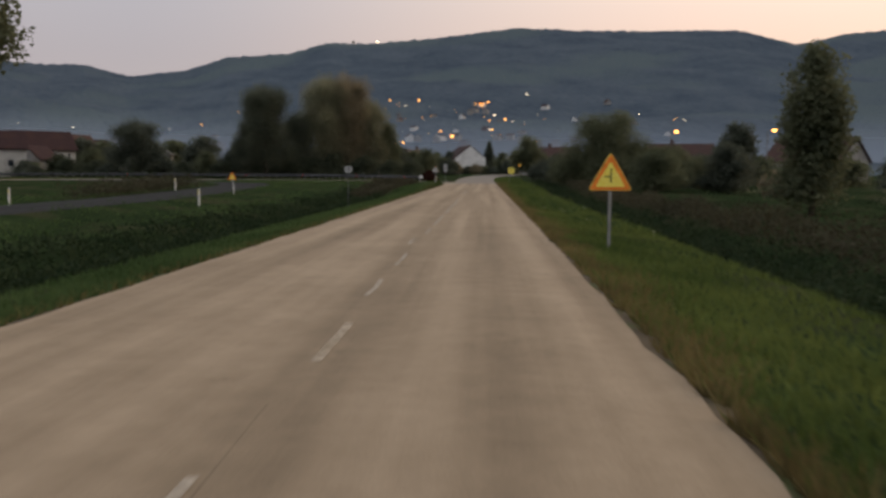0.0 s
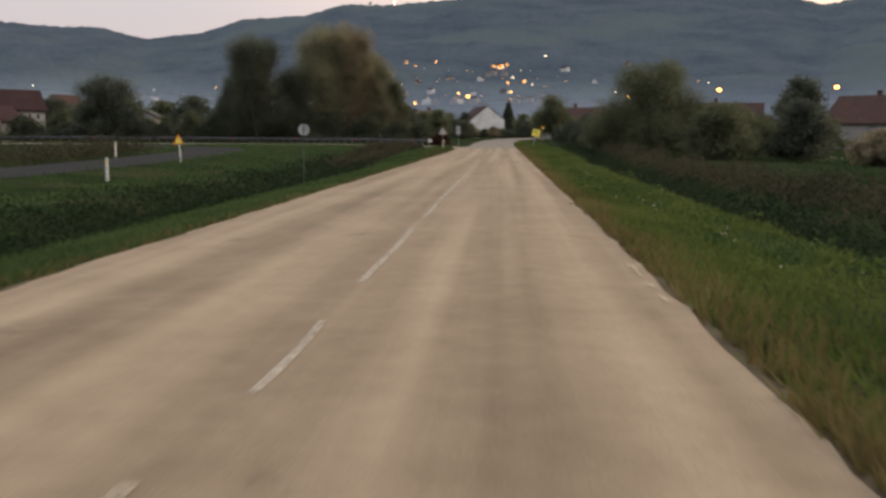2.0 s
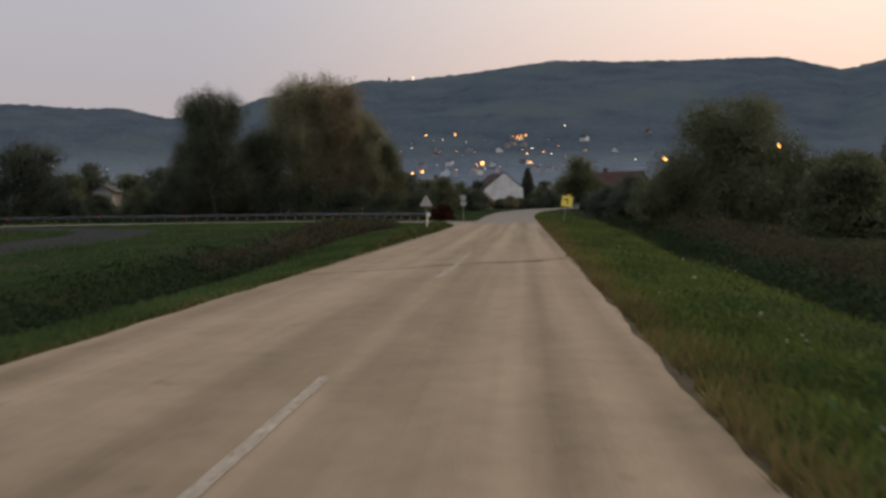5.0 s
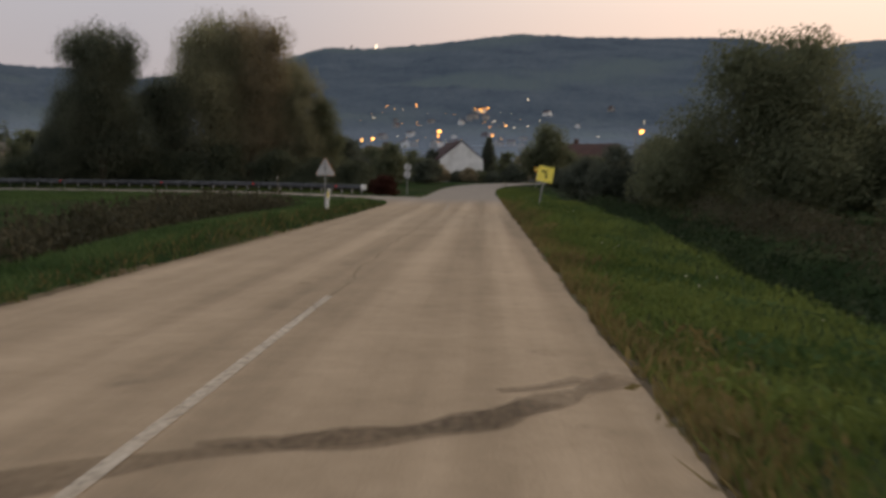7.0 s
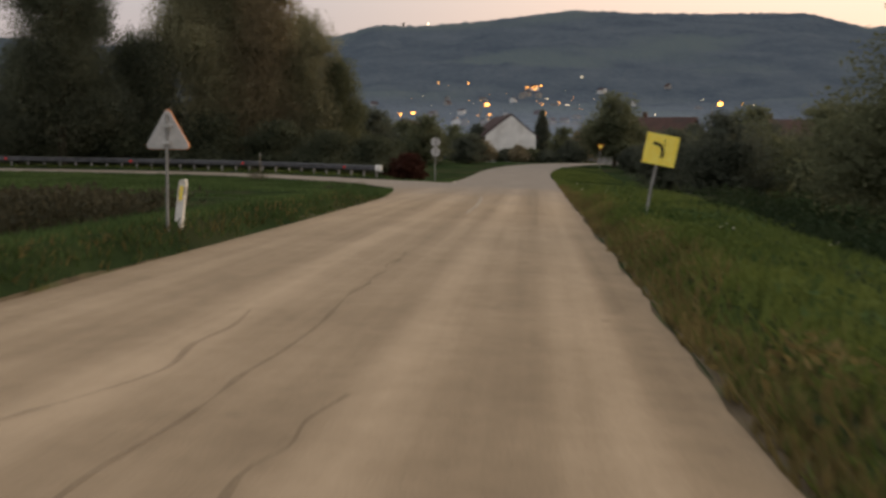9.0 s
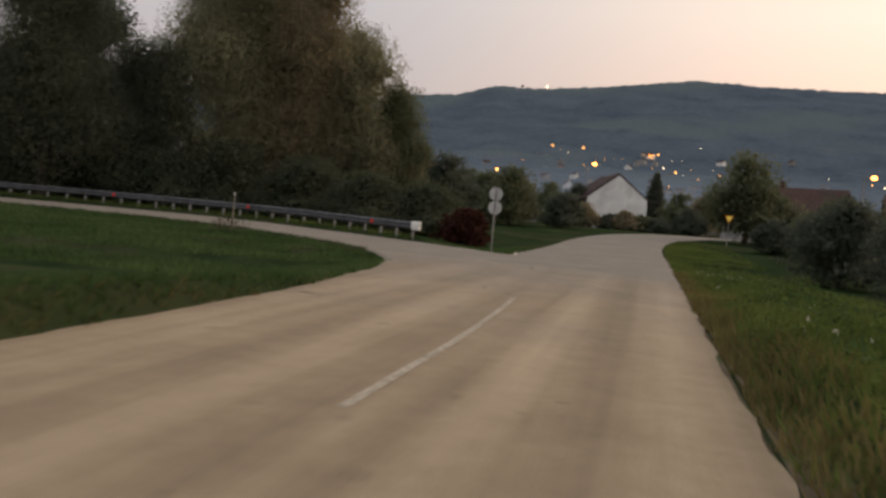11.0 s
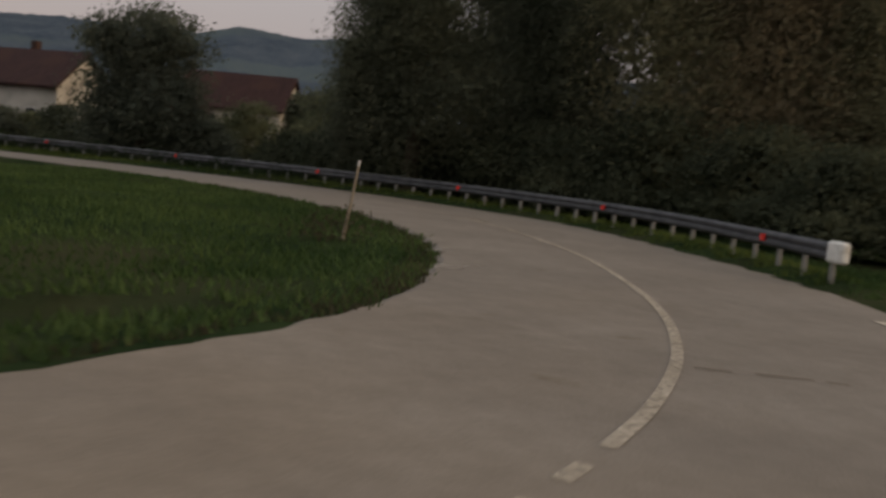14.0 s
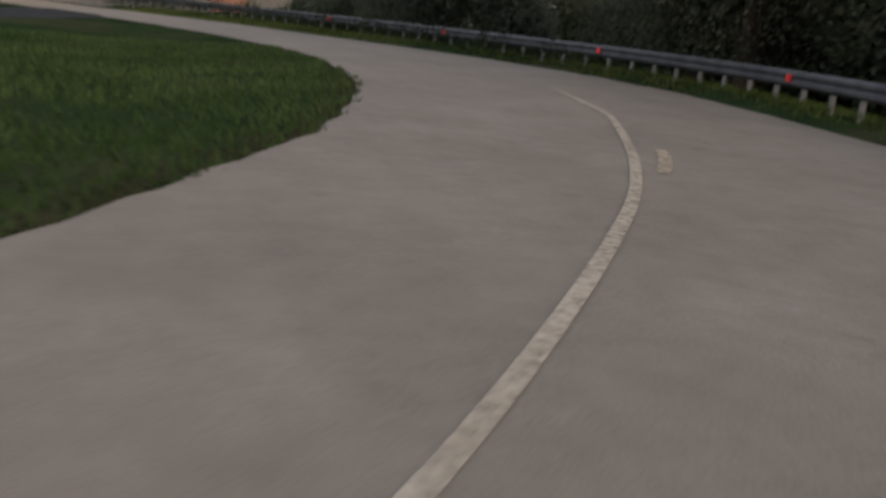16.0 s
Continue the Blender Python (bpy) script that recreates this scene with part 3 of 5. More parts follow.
# ---- markings, cracks ----
def stripe(name, pts, w, mat, label, category="road marking", lift=0.006, wave=0.0):
    c = smooth_line(pts, 6)
    t = np.gradient(c, axis=0)
    t /= np.linalg.norm(t, axis=1)[:, None] + 1e-9
    nrm = np.stack([t[:, 1], -t[:, 0]], 1)
    vs, fs = [], []
    for i, p in enumerate(c):
        ww = w * (1 + wave * noise.noise((p[0] * 2.3, p[1] * 2.3, 5)))
        for s in (-0.5, 0.5):
            q = p + nrm[i] * ww * s
            vs.append((q[0], q[1], float(base(q[0], q[1])) + lift))
    for i in range(len(c) - 1):
        fs.append((2 * i, 2 * i + 1, 2 * i + 3, 2 * i + 2))
    ob = obj(name, vs, fs, mat)
    if ob.data.polygons[0].normal.z < 0:
        ob.data.flip_normals()
    return tagged(ob, label, category, kind="structure")


for y0, y1 in ((-9.5, -7.0), (-4, -1.5), (1.2, 3.9), (9.9, 11.4), (13.2, 15.0), (20.0, 21.8), (23.5, 28.3), (30.0, 33.2), (33.8, 46.0), (55.6, 65.2)):
    stripe("centre_line", [(0.0, y0), (0.02, (y0 + y1) / 2), (0.0, y1)], 0.06 if y0 < 22 else 0.075 if y0 < 30 else 0.09, M_LINE, "worn white centre line paint")
for x, y0, y1 in ((0.09, 6.4, 8.1), (-0.13, 17.0, 18.8), (-0.15, 55.4, 57.4)):
    stripe("centre_line", [(x, y0), (x, (y0 + y1) / 2), (x, y1)], 0.08, M_SCRAP, "worn white centre line paint")
stripe("centre_line", [(0.0, 92.9), (-0.02, 97.4), (-0.2, 101.8)], 0.085, M_LINE, "worn white centre line paint")
for a, b in (((-1.3, 109.3), (-1.45, 109.7)), ((-1.68, 110.35), (-1.86, 110.75)), ((-2.02, 111.15), (-2.16, 111.5)), ((-2.28, 111.8), (-2.4, 112.08))):
    m2 = ((a[0] + b[0]) / 2, (a[1] + b[1]) / 2)
    stripe("dash", [a, m2, b], 0.10, M_LINE, "short white dash across the junction")
stripe("centre_line", [(-2.55, 112.4), (-3.0, 113.25), (-3.6, 114.2), (-4.2, 115.02), (-5.0, 115.95), (-5.8, 116.77), (-6.8, 117.67), (-7.8, 118.47), (-8.9, 119.3), (-10.0, 120.05), (-11.2, 120.78), (-12.5, 121.45), (-14.0, 122.15), (-15.5, 122.78), (-17.0, 123.28), (-18.5, 123.69), (-20.3, 124.12), (-22.0, 124.43), (-26.0, 124.6)], 0.10, M_LINE, "worn white centre line curving with the side road")
stripe("line_scrap", [(-16.65, 123.42), (-17.4, 123.72), (-18.2, 123.95)], 0.13, M_SCRAP, "stray second stroke of white paint beside the line")
for y0, y1, x in ((17.7, 18.3, 2.44), (22.8, 23.1, 2.54), (23.5, 23.75, 2.54), (24.1, 24.9, 2.54), (40.2, 40.9, 2.5)):
    stripe("edge_line", [(x, y0), (x + 0.01, (y0 + y1) / 2), (x, y1)], 0.036, M_SCRAP, "leftover scrap of white edge line")
stripe("kerb_line", [(-4.9, 119.72), (-3.9, 118.8), (-3.1, 118.2), (-2.52, 117.92)], 0.15, M_STONE_EDGE, "white painted stone edge at the corner of the grass", wave=0.7)
stripe("kerb_line", [(-2.52, 117.92), (-2.66, 119.0), (-2.82, 120.2)], 0.11, M_STONE_EDGE, "white painted stone edge at the corner of the grass", wave=0.7)
CRACK = "dark tar-filled crack in the asphalt"
stripe("crack", [(-3.0, 56.6), (-1.9, 57.3), (-0.9, 58.3), (-0.1, 59.3), (0.9, 59.9), (1.6, 60.3), (2.6, 61.5)], 0.25, M_TAR, CRACK, "crack", 0.004, 1.3)
stripe("crack", [(0.3, 59.75), (1.0, 59.9), (1.6, 60.25), (2.0, 60.75)], 0.28, M_TAR, CRACK, "crack", 0.005, 1.0)
stripe("crack", [(1.75, 61.0), (2.0, 61.12), (2.3, 61.4)], 0.13, M_TAR, CRACK, "crack", 0.005, 1.0)
stripe("crack", [(0.03, 12.0), (0.10, 13.0), (0.06, 14.0), (0.02, 15.2), (-0.05, 16.5)], 0.012, M_SEAM, CRACK, "crack", 0.004, 0.8)
stripe("crack", [(0.02, -1.0), (0.08, 0.2), (0.05, 1.4), (0.09, 3.0), (0.03, 5.2)], 0.012, M_SEAM, CRACK, "crack", 0.004, 0.8)
seam_y = np.arange(62.0, 84.1, 0.55)
stripe("crack", [(-0.08 + 0.16 * noise.noise((0.5, y * 0.45, 1)) + 0.07 * noise.noise((0.2, y * 1.9, 2)), y) for y in seam_y], 0.028, M_SEAM, CRACK, "crack", 0.004, 1.6)
stripe("crack", [(0.45, 74.9), (0.43, 75.25), (0.52, 75.6), (0.5, 76.0), (0.6, 76.5)], 0.028, M_SEAM, CRACK, "crack", 0.004, 1.6)
stripe("crack", [(-1.1, 75.2), (-0.93, 75.8), (-0.78, 76.2), (-0.6, 76.9), (-0.7, 77.6), (-0.66, 78.3), (-0.75, 79.0)], 0.028, M_SEAM, CRACK, "crack", 0.004, 1.6)
GRAVEL = "pale scrap of washed-out gravel at the edge of the grass"
for pts, w in (([(-4.15, 108.3), (-4.28, 108.75), (-4.42, 109.1)], 0.15), ([(-8.95, 116.1), (-9.1, 116.5), (-9.16, 116.95)], 0.26), ([(-10.7, 117.25), (-10.85, 117.55), (-10.95, 117.8)], 0.2)):
    stripe("gravel_scrap", pts, w, M_GRAVEL, GRAVEL, "gravel", 0.007, 1.4)
for pts in ([(-1.03, 110.65), (-1.1, 111.0), (-1.07, 111.38)], [(-0.74, 111.7), (-0.7, 111.95), (-0.64, 112.15)], [(-0.92, 103.25), (-0.98, 103.4), (-0.93, 103.55)]):
    stripe("crack", pts, 0.07, M_TAR, CRACK, "crack", 0.005, 0.9)
stripe("line_scrap", [(-0.4, 102.75), (-0.5, 102.95), (-0.62, 103.1)], 0.11, M_SCRAP, "stray scrap of white centre line paint")
spots = np.random.default_rng(21)
for k in range(12):
    x, y, q = float(spots.uniform(-2.6, 2.4)), float(spots.uniform(60, 116)), float(spots.uniform(0.025, 0.06))
    stripe("stain", [(x - q, y), (x, y + q * 0.7), (x + q, y + q * 0.3)], q * 1.1, M_TAR, "small dark oil stain on the asphalt", "stain", 0.004, 1.2)
for a, b in (((-3.75, 114.65), (-3.55, 114.85)), ((-3.45, 115), (-3.18, 115.35)), ((-3.1, 115.4), (-2.98, 115.5))):
    stripe("crack", [a, ((a[0] + b[0]) / 2, (a[1] + b[1]) / 2), b], 0.08, M_TAR, CRACK, "crack", 0.004, 0.6)


# ---- hills round the valley ----
RIDGE = [(-180, 3.2), (-140, 3.6), (-95, 5.2), (-60, 6.6), (-40, 7.4), (-30, 7.9), (-22.7, 8.1), (-21, 8.0), (-18.5, 7.52), (-15.2, 8.46), (-11.6, 8.58), (-8.3, 8.63), (-4.8, 8.76), (-1.9, 8.88), (1.1, 8.55), (4.2, 8.18), (6.8, 7.9), (8.3, 7.86), (9.8, 7.9), (12.2, 7.15), (16, 6.85), (18.3, 6.0), (21.7, 5.48), (24, 6.05), (26.4, 5.96), (28.9, 6.1), (42, 6.2), (54, 6.8), (57.2, 7.26), (61, 6.9), (64.7, 7.2), (67.2, 6.45), (74.5, 6.4), (78.3, 6.1), (100, 5.0), (140, 3.5), (180, 3.2)]
HILL_O, R_FOOT, R_TOP = (0.0, 20.0), 430.0, 3000.0


def hill_z(az, r):
    """Height of the hills at an azimuth (degrees, to the left of the road) and a distance."""
    e = np.interp(az, [a for a, _ in RIDGE], [v for _, v in RIDGE])
    u = np.clip((r - R_FOOT) / (R_TOP - R_FOOT), 0, 1)
    g = 0.62 * u + 0.38 * u * u * (3 - 2 * u)
    front = r * np.tan(np.radians(e * g))
    back = R_TOP * np.tan(np.radians(e)) * (1 - 0.25 * step(R_TOP, R_TOP + 700, r))
    return np.where(r <= R_TOP, front, back)


azs = np.concatenate([np.arange(-180, -40, 2.0), np.arange(-40, 85, 0.22), np.arange(85, 180.1, 2.0)])
rs = np.concatenate([[R_FOOT - 30], np.linspace(R_FOOT, R_TOP, 44), [R_TOP + 60, R_TOP + 300, R_TOP + 700]])
AZ, RR = np.meshgrid(azs, rs, indexing="ij")
hz = hill_z(AZ, RR) + 0.0
hx, hy = HILL_O[0] - RR * np.sin(np.radians(AZ)), HILL_O[1] + RR * np.cos(np.radians(AZ))
up = np.clip((RR - R_FOOT) / 1500, 0, 1)
bumps = np.array([noise.noise((a * 0.004, b * 0.004, 0.0)) * 24 + noise.noise((a * 0.012, b * 0.012, 2.0)) * 6 for a, b in zip(hx.ravel(), hy.ravel())]).reshape(hx.shape)
crest = np.array([noise.noise((a * 0.06, b * 0.06, 5.0)) * 4.0 + noise.noise((a * 0.2, b * 0.2, 6.0)) * 3.0 for a, b in zip(hx.ravel(), hy.ravel())]).reshape(hx.shape)
near_top = 1 - np.clip(np.abs(RR - R_TOP) / 400, 0, 1)
hz = hz + bumps * up * (1 - 0.9 * near_top) + crest * up
hz[:, 0] = -6
na, nr = AZ.shape
hi = np.arange(na * nr).reshape(na, nr)
hq = np.stack([hi[:-1, :-1], hi[:-1, 1:], hi[1:, 1:], hi[1:, :-1]], -1).reshape(-1, 4)
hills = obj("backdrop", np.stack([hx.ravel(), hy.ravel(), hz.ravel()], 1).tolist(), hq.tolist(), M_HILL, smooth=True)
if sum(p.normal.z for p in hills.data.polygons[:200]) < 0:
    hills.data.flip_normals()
tagged(hills, "long wooded hills round the valley, blue with painted evening haze", "hills", kind="structure")


def mist_sheet(name, az0, az1, r, height, strength):
    """A thin curved sheet painted as ground mist before the foot of the hills, fading upwards."""
    m, n, l, b = material(name + "_air", 1.0)
    tex, sep, fade, noi = (n.new(k) for k in ("ShaderNodeTexCoord", "ShaderNodeSeparateXYZ", "ShaderNodeMapRange", "ShaderNodeTexNoise"))
    l.new(tex.outputs["Object"], sep.inputs[0])
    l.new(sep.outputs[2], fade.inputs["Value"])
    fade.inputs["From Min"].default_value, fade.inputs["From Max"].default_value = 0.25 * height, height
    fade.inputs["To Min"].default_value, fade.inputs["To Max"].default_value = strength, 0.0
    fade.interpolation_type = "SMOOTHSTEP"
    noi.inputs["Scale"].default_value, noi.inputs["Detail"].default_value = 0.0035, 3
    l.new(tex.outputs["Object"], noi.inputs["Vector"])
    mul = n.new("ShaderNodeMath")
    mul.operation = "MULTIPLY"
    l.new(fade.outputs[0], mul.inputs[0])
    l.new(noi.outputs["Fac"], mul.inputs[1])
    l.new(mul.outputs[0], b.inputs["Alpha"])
    # the haze is this pale blue on a half-clear sheet
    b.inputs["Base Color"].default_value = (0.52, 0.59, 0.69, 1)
    vs, fs = [], []
    a = np.arange(az0, az1 + 0.01, 1.0)
    for q in a:
        for z in (-4.0, height * 0.3, height * 0.6, height):
            vs.append((HILL_O[0] - r * math.sin(radians(q)), HILL_O[1] + r * math.cos(radians(q)), z))
    for i in range(len(a) - 1):
        for k in range(3):
            fs.append((i * 4 + k, i * 4 + k + 1, i * 4 + k + 5, i * 4 + k + 4))
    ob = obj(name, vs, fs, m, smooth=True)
    return tagged(ob, "thin pale sheet painted as evening mist along the foot of the hills", "mist", kind="stuff")


mist_sheet("mist", -60, 110, 800.0, 56.0, 0.95)


def on_hill(az, elev):
    """Where a line of sight from the road meets the hillside."""
    for r in np.arange(R_FOOT - 80, R_TOP, 6):
        if float(hill_z(az, r)) >= 1.3 + (r - 0) * math.tan(radians(elev)) or r > R_TOP - 12:
            break
    r = max(r, 300.0)
    x, y = HILL_O[0] - r * math.sin(radians(az)), HILL_O[1] + r * math.cos(radians(az))
    return x, y, max(float(hill_z(az, r)), 0.2)


# ---- foliage ----
rng = np.random.default_rng(11)


def leaf_quads(centres, size, droop=0.0, aspect=0.55):
    """Small diamond leaves or sprays at the centres, turned at random; droop hangs them down."""
    n = len(centres)
    a = rng.normal(size=(n, 3))
    a[:, 2] = a[:, 2] * (1 - droop) - droop * 2.2
    a /= np.linalg.norm(a, axis=1)[:, None]
    b = np.cross(a, rng.normal(size=(n, 3)))
    b /= np.linalg.norm(b, axis=1)[:, None] + 1e-9
    s = size * rng.uniform(0.55, 1.35, (n, 1))
    c = np.asarray(centres)
    v = np.stack([c - a * s * 0.5, c + b * s * aspect * 0.5, c + a * s * 0.5, c - b * s * aspect * 0.5], 1).reshape(-1, 3)
    f = np.arange(4 * n).reshape(n, 4)
    return v, f


def blob_points(blobs, n, shell=0.62):
    """Points in a crown of several lobes, thick towards the skin, in clusters with gaps."""
    w = np.array([b[3] * b[4] for b in blobs], float)
    pick = rng.choice(len(blobs), n, p=w / w.sum())
    d = rng.normal(size=(n, 3))
    d /= np.linalg.norm(d, axis=1)[:, None]
    r = np.where(rng.random(n) < 0.75, rng.uniform(shell, 1.0, n), rng.uniform(0.1, shell, n))
    lump = 1 + 0.15 * np.sin(d[:, 0] * 7 + pick * 1.7) * np.sin(d[:, 2] * 6 + pick) + 0.07 * np.sin(d[:, 1] * 13 + d[:, 2] * 9 + pick)
    B = np.array(blobs, float)[pick]
    p = B[:, :3] + d * (r * lump)[:, None] * np.stack([B[:, 3], B[:, 3], B[:, 4]], 1)
    g = np.sin(p[:, 0] * 2.1 + pick) * np.sin(p[:, 1] * 2.3) * np.sin(p[:, 2] * 1.9 + 1)
    return p[(g > -0.55) | (r < shell)]


def trunk_mesh(h, r0, lobes, low=0.0):
    bm = bmesh.new()
    top = 0.72 * h
    pts = [(0, 0, -0.3), (0.05 * r0, 0, 0.12 * h), (0.25 * r0, -0.2 * r0, 0.35 * h), (-0.1 * r0, 0.3 * r0, top)]
    tube(bm, pts, [r0 * 1.35, r0, r0 * 0.75, r0 * 0.2], 9)
    for k, (bx, by, bz, rx, rz) in enumerate(lobes):
        z0 = min(0.25 * h + 0.06 * h * k, top * 0.85)
        tube(bm, [(0, 0, z0), (bx * 0.45, by * 0.45, (z0 + bz) / 2), (bx * 0.95, by * 0.95, bz)], [r0 * 0.42, r0 * 0.28, r0 * 0.08], 6)
    return bm


def tree(name, x, y, h, lobes, leaves, size, mat, label, category="tree", trunk=0.22, droop=0.0, group="", shell=0.62, z=None, aspect=0.55, strands=0):
    z0 = float(ground_z(x, y)[0]) if z is None else z
    root = thing(name, pose(x, y, z0), label, category, group)
    part("trunk", trunk_mesh(h, trunk, lobes), M_BARK, root)
    p = blob_points(lobes, leaves, shell)
    p[:, 2] = np.maximum(p[:, 2], 0.12)
    v, f = leaf_quads(p, size, droop, aspect)
    inner = blob_points([(a, b, c, q * 0.62, w * 0.62) for a, b, c, q, w in lobes], leaves // 9, 0.3)
    inner[:, 2] = np.maximum(inner[:, 2], 0.15)
    v2, f2 = leaf_quads(inner, size * 2.6, droop, 0.8)
    v, f = np.vstack([v, v2]), np.vstack([f, f2 + len(v)])
    if strands:
        top = blob_points(lobes, strands, 0.8)
        top = top[top[:, 2] > 0.3 * h]
        n = 16
        drop = rng.uniform(1.0, 3.4, (len(top), 1)) * np.linspace(0, 1, n)[None, :]
        sway = rng.normal(0, 0.10, (len(top), 1, 2)) * np.linspace(0, 1, n)[None, :, None]
        c = np.stack([top[:, :1] + sway[:, :, 0], top[:, 1:2] + sway[:, :, 1], top[:, 2:] - drop], -1).reshape(-1, 3)
        c = c[c[:, 2] > 0.4] + rng.normal(0, 0.05, (int((c[:, 2] > 0.4).sum()), 3))
        v3, f3 = leaf_quads(c, size * 0.85, 0.8, 0.34)
        v, f = np.vstack([v, v3]), np.vstack([f, f3 + len(v)])
    obj("crown", v.tolist(), f.tolist(), mat, root)
    return root


def lobes_for(h, r, n, low=0.12, seed=0, broad=0):
    """Lobes of a broad uneven crown of height h and half-width r."""
    g = np.random.default_rng(seed)
    out = [(0, 0, h * 0.62, r * 0.72, h * 0.36), (0, 0, h * (low + 0.22), r * 0.92, h * 0.24), (0, 0, h * 0.46, r * 0.86, h * 0.26)]
    for k in range(n):
        a, q = k * math.tau / n + g.uniform(-0.4, 0.4), g.uniform(0.45, 0.68)
        zz = h * g.uniform(low + 0.16, 0.78)
        q *= 1 - 0.6 * max(0.0, (zz / h - 0.42) / 0.36)
        out.append((math.cos(a) * r * q, math.sin(a) * r * q, zz, r * g.uniform(0.26, 0.52), h * g.uniform(0.12, 0.24)))
    for k in range(broad):
        a = k * math.tau / broad + g.uniform(-0.3, 0.3)
        out.append((math.cos(a) * r * 0.44, math.sin(a) * r * 0.44, h * g.uniform(0.70, 0.82), r * 0.44, h * 0.15))
    out.append((g.uniform(-0.2, 0.2) * r, g.uniform(-0.2, 0.2) * r, h * 0.84, r * 0.42, h * 0.16))
    return out


# the big group of trees behind the guardrail
BIG = "trees behind the guardrail"
tree("tree", -30.3, 130.4, 14.3, lobes_for(14.3, 4.6, 8, 0.04, 1, 6), 110000, 0.11, M_ALDER, "tall rounded dark green alder behind the guardrail", trunk=0.3, group=BIG, strands=900)
tree("tree", -23.0, 136.9, 16.6, lobes_for(16.2, 4.8, 9, 0.04, 2, 4), 90000, 0.125, M_LEAF_A, "tall willow with hanging olive foliage behind the guardrail", trunk=0.32, droop=0.5, strands=1700, group=BIG)
tree("tree", -20.0, 139.0, 17.2, lobes_for(16.6, 4.8, 9, 0.04, 3, 4), 90000, 0.13, M_LEAF_C, "tallest willow with browning hanging foliage behind the guardrail", trunk=0.36, droop=0.6, strands=1800, group=BIG)
tree("tree", -16.9, 141.2, 12.8, lobes_for(12.8, 4.2, 9, 0.04, 4, 4), 72000, 0.125, M_LEAF_A, "olive green tree sloping down at the end of the clump", trunk=0.28, droop=0.35, group=BIG, strands=1100)
tree("tree", -14.2, 142.6, 9.2, lobes_for(9.2, 3.0, 6, 0.04, 5), 36000, 0.14, M_LEAF_B, "smaller dark tree at the edge of the clump", trunk=0.2, group=BIG)
tree("tree", -33.0, 137.6, 13.4, lobes_for(13.4, 3.7, 8, 0.05, 6, 6), 34000, 0.2, M_LEAF_D, "dark leafy tree at the back of the clump", trunk=0.26, group=BIG)
tree("tree", -26.6, 134.8, 10.4, lobes_for(10.4, 3.5, 7, 0.04, 41, 4), 52000, 0.12, M_ALDER, "dark green tree closing the gap in the clump", trunk=0.24, droop=0.3, group=BIG, strands=500)
tree("tree", -22.5, 144.4, 12.0, lobes_for(12.0, 4.0, 6, 0.05, 7), 8000, 0.5, M_LEAF_D, "dark leafy tree at the back of the clump", trunk=0.26, group=BIG)
for k, (x, y, h, r) in enumerate(((-12.5, 131.9, 2.6, 1.9), (-16.5, 133.9, 3.2, 2.2), (-21.5, 134.4, 3.6, 2.4), (-26.0, 132.9, 3.0, 2.2), (-31.5, 131.7, 2.8, 2.0), (-36.5, 130.9, 2.6, 2.2), (-9.5, 133.9, 2.4, 2.0), (-27.2, 133, 2.8, 2.0), (-29.6, 133.6, 3.0, 2.0), (-24.0, 133, 2.8, 1.9))):
    tree("bush", x, y, h, lobes_for(h * 1.2, r * 1.45, 9, 0.0, 20 + k), 12000, 0.15, M_UNDER, "dark green undergrowth under the trees", "bush", 0.06, group="undergrowth")
tree("bush", -6.6, 129, 1.9, lobes_for(1.9, 1.6, 6, 0.0, 31), 4200, 0.17, M_MAROON, "round maroon-leaved bush on the grass corner", "bush", 0.06)
tree("tree", -35.2, 131.8, 5.4, lobes_for(5.4, 2.6, 7, 0.0, 47), 13000, 0.16, M_LEAF_D, "low dark tree beside the clump", trunk=0.14, group=BIG)
tree("tree", -33.4, 130.4, 8.4, lobes_for(8.4, 2.7, 7, 0.02, 17), 34000, 0.13, M_ALDER, "lower dark tree hanging over the guardrail", trunk=0.2, group=BIG, droop=0.4, strands=500)
tree("tree", -47.4, 125.0, 8.7, lobes_for(8.7, 4.7, 8, 0.0, 8, 5), 22000, 0.2, M_LEAF_D, "broad dark tree beside the curve", trunk=0.3)
for k, (x, y, h, r) in enumerate(((-44.0, 126.9, 2.8, 2.2), (-41.0, 137.0, 4.2, 3.0), (-56.0, 123.4, 3.0, 2.6), (-61.0, 120.9, 2.6, 2.4), (-61.0, 122.6, 2.4, 2.0), (-56.0, 132.4, 2.8, 2.6), (-71.0, 119.0, 2.5, 2.0), (-76.0, 125.9, 3.8, 2.8), (-43.0, 131.4, 2.6, 2.4), (-84.0, 123.4, 4.0, 3.0), (-91.0, 126.9, 4.8, 3.6), (-79.5, 120.9, 3.2, 2.6), (-66.0, 119.4, 2.3, 2.0), (-58.6, 136.2, 4.8, 3.2), (-61.0, 130.6, 3.6, 2.6), (-81.0, 150.0, 5.4, 3.6), (-50.0, 137.4, 6.0, 3.4), (-53.4, 152.0, 3.1, 2.8), (-51.2, 124.7, 2.3, 2.1))):
    tree("bush", x, y, h, lobes_for(h, r, 6, 0.0, 190 + k), 8000, 0.17, (M_LEAF_D, M_LEAF_B, M_UNDER)[k % 3], "dark bush between the curve and the houses", "bush", 0.08, group="bushes by the curve")
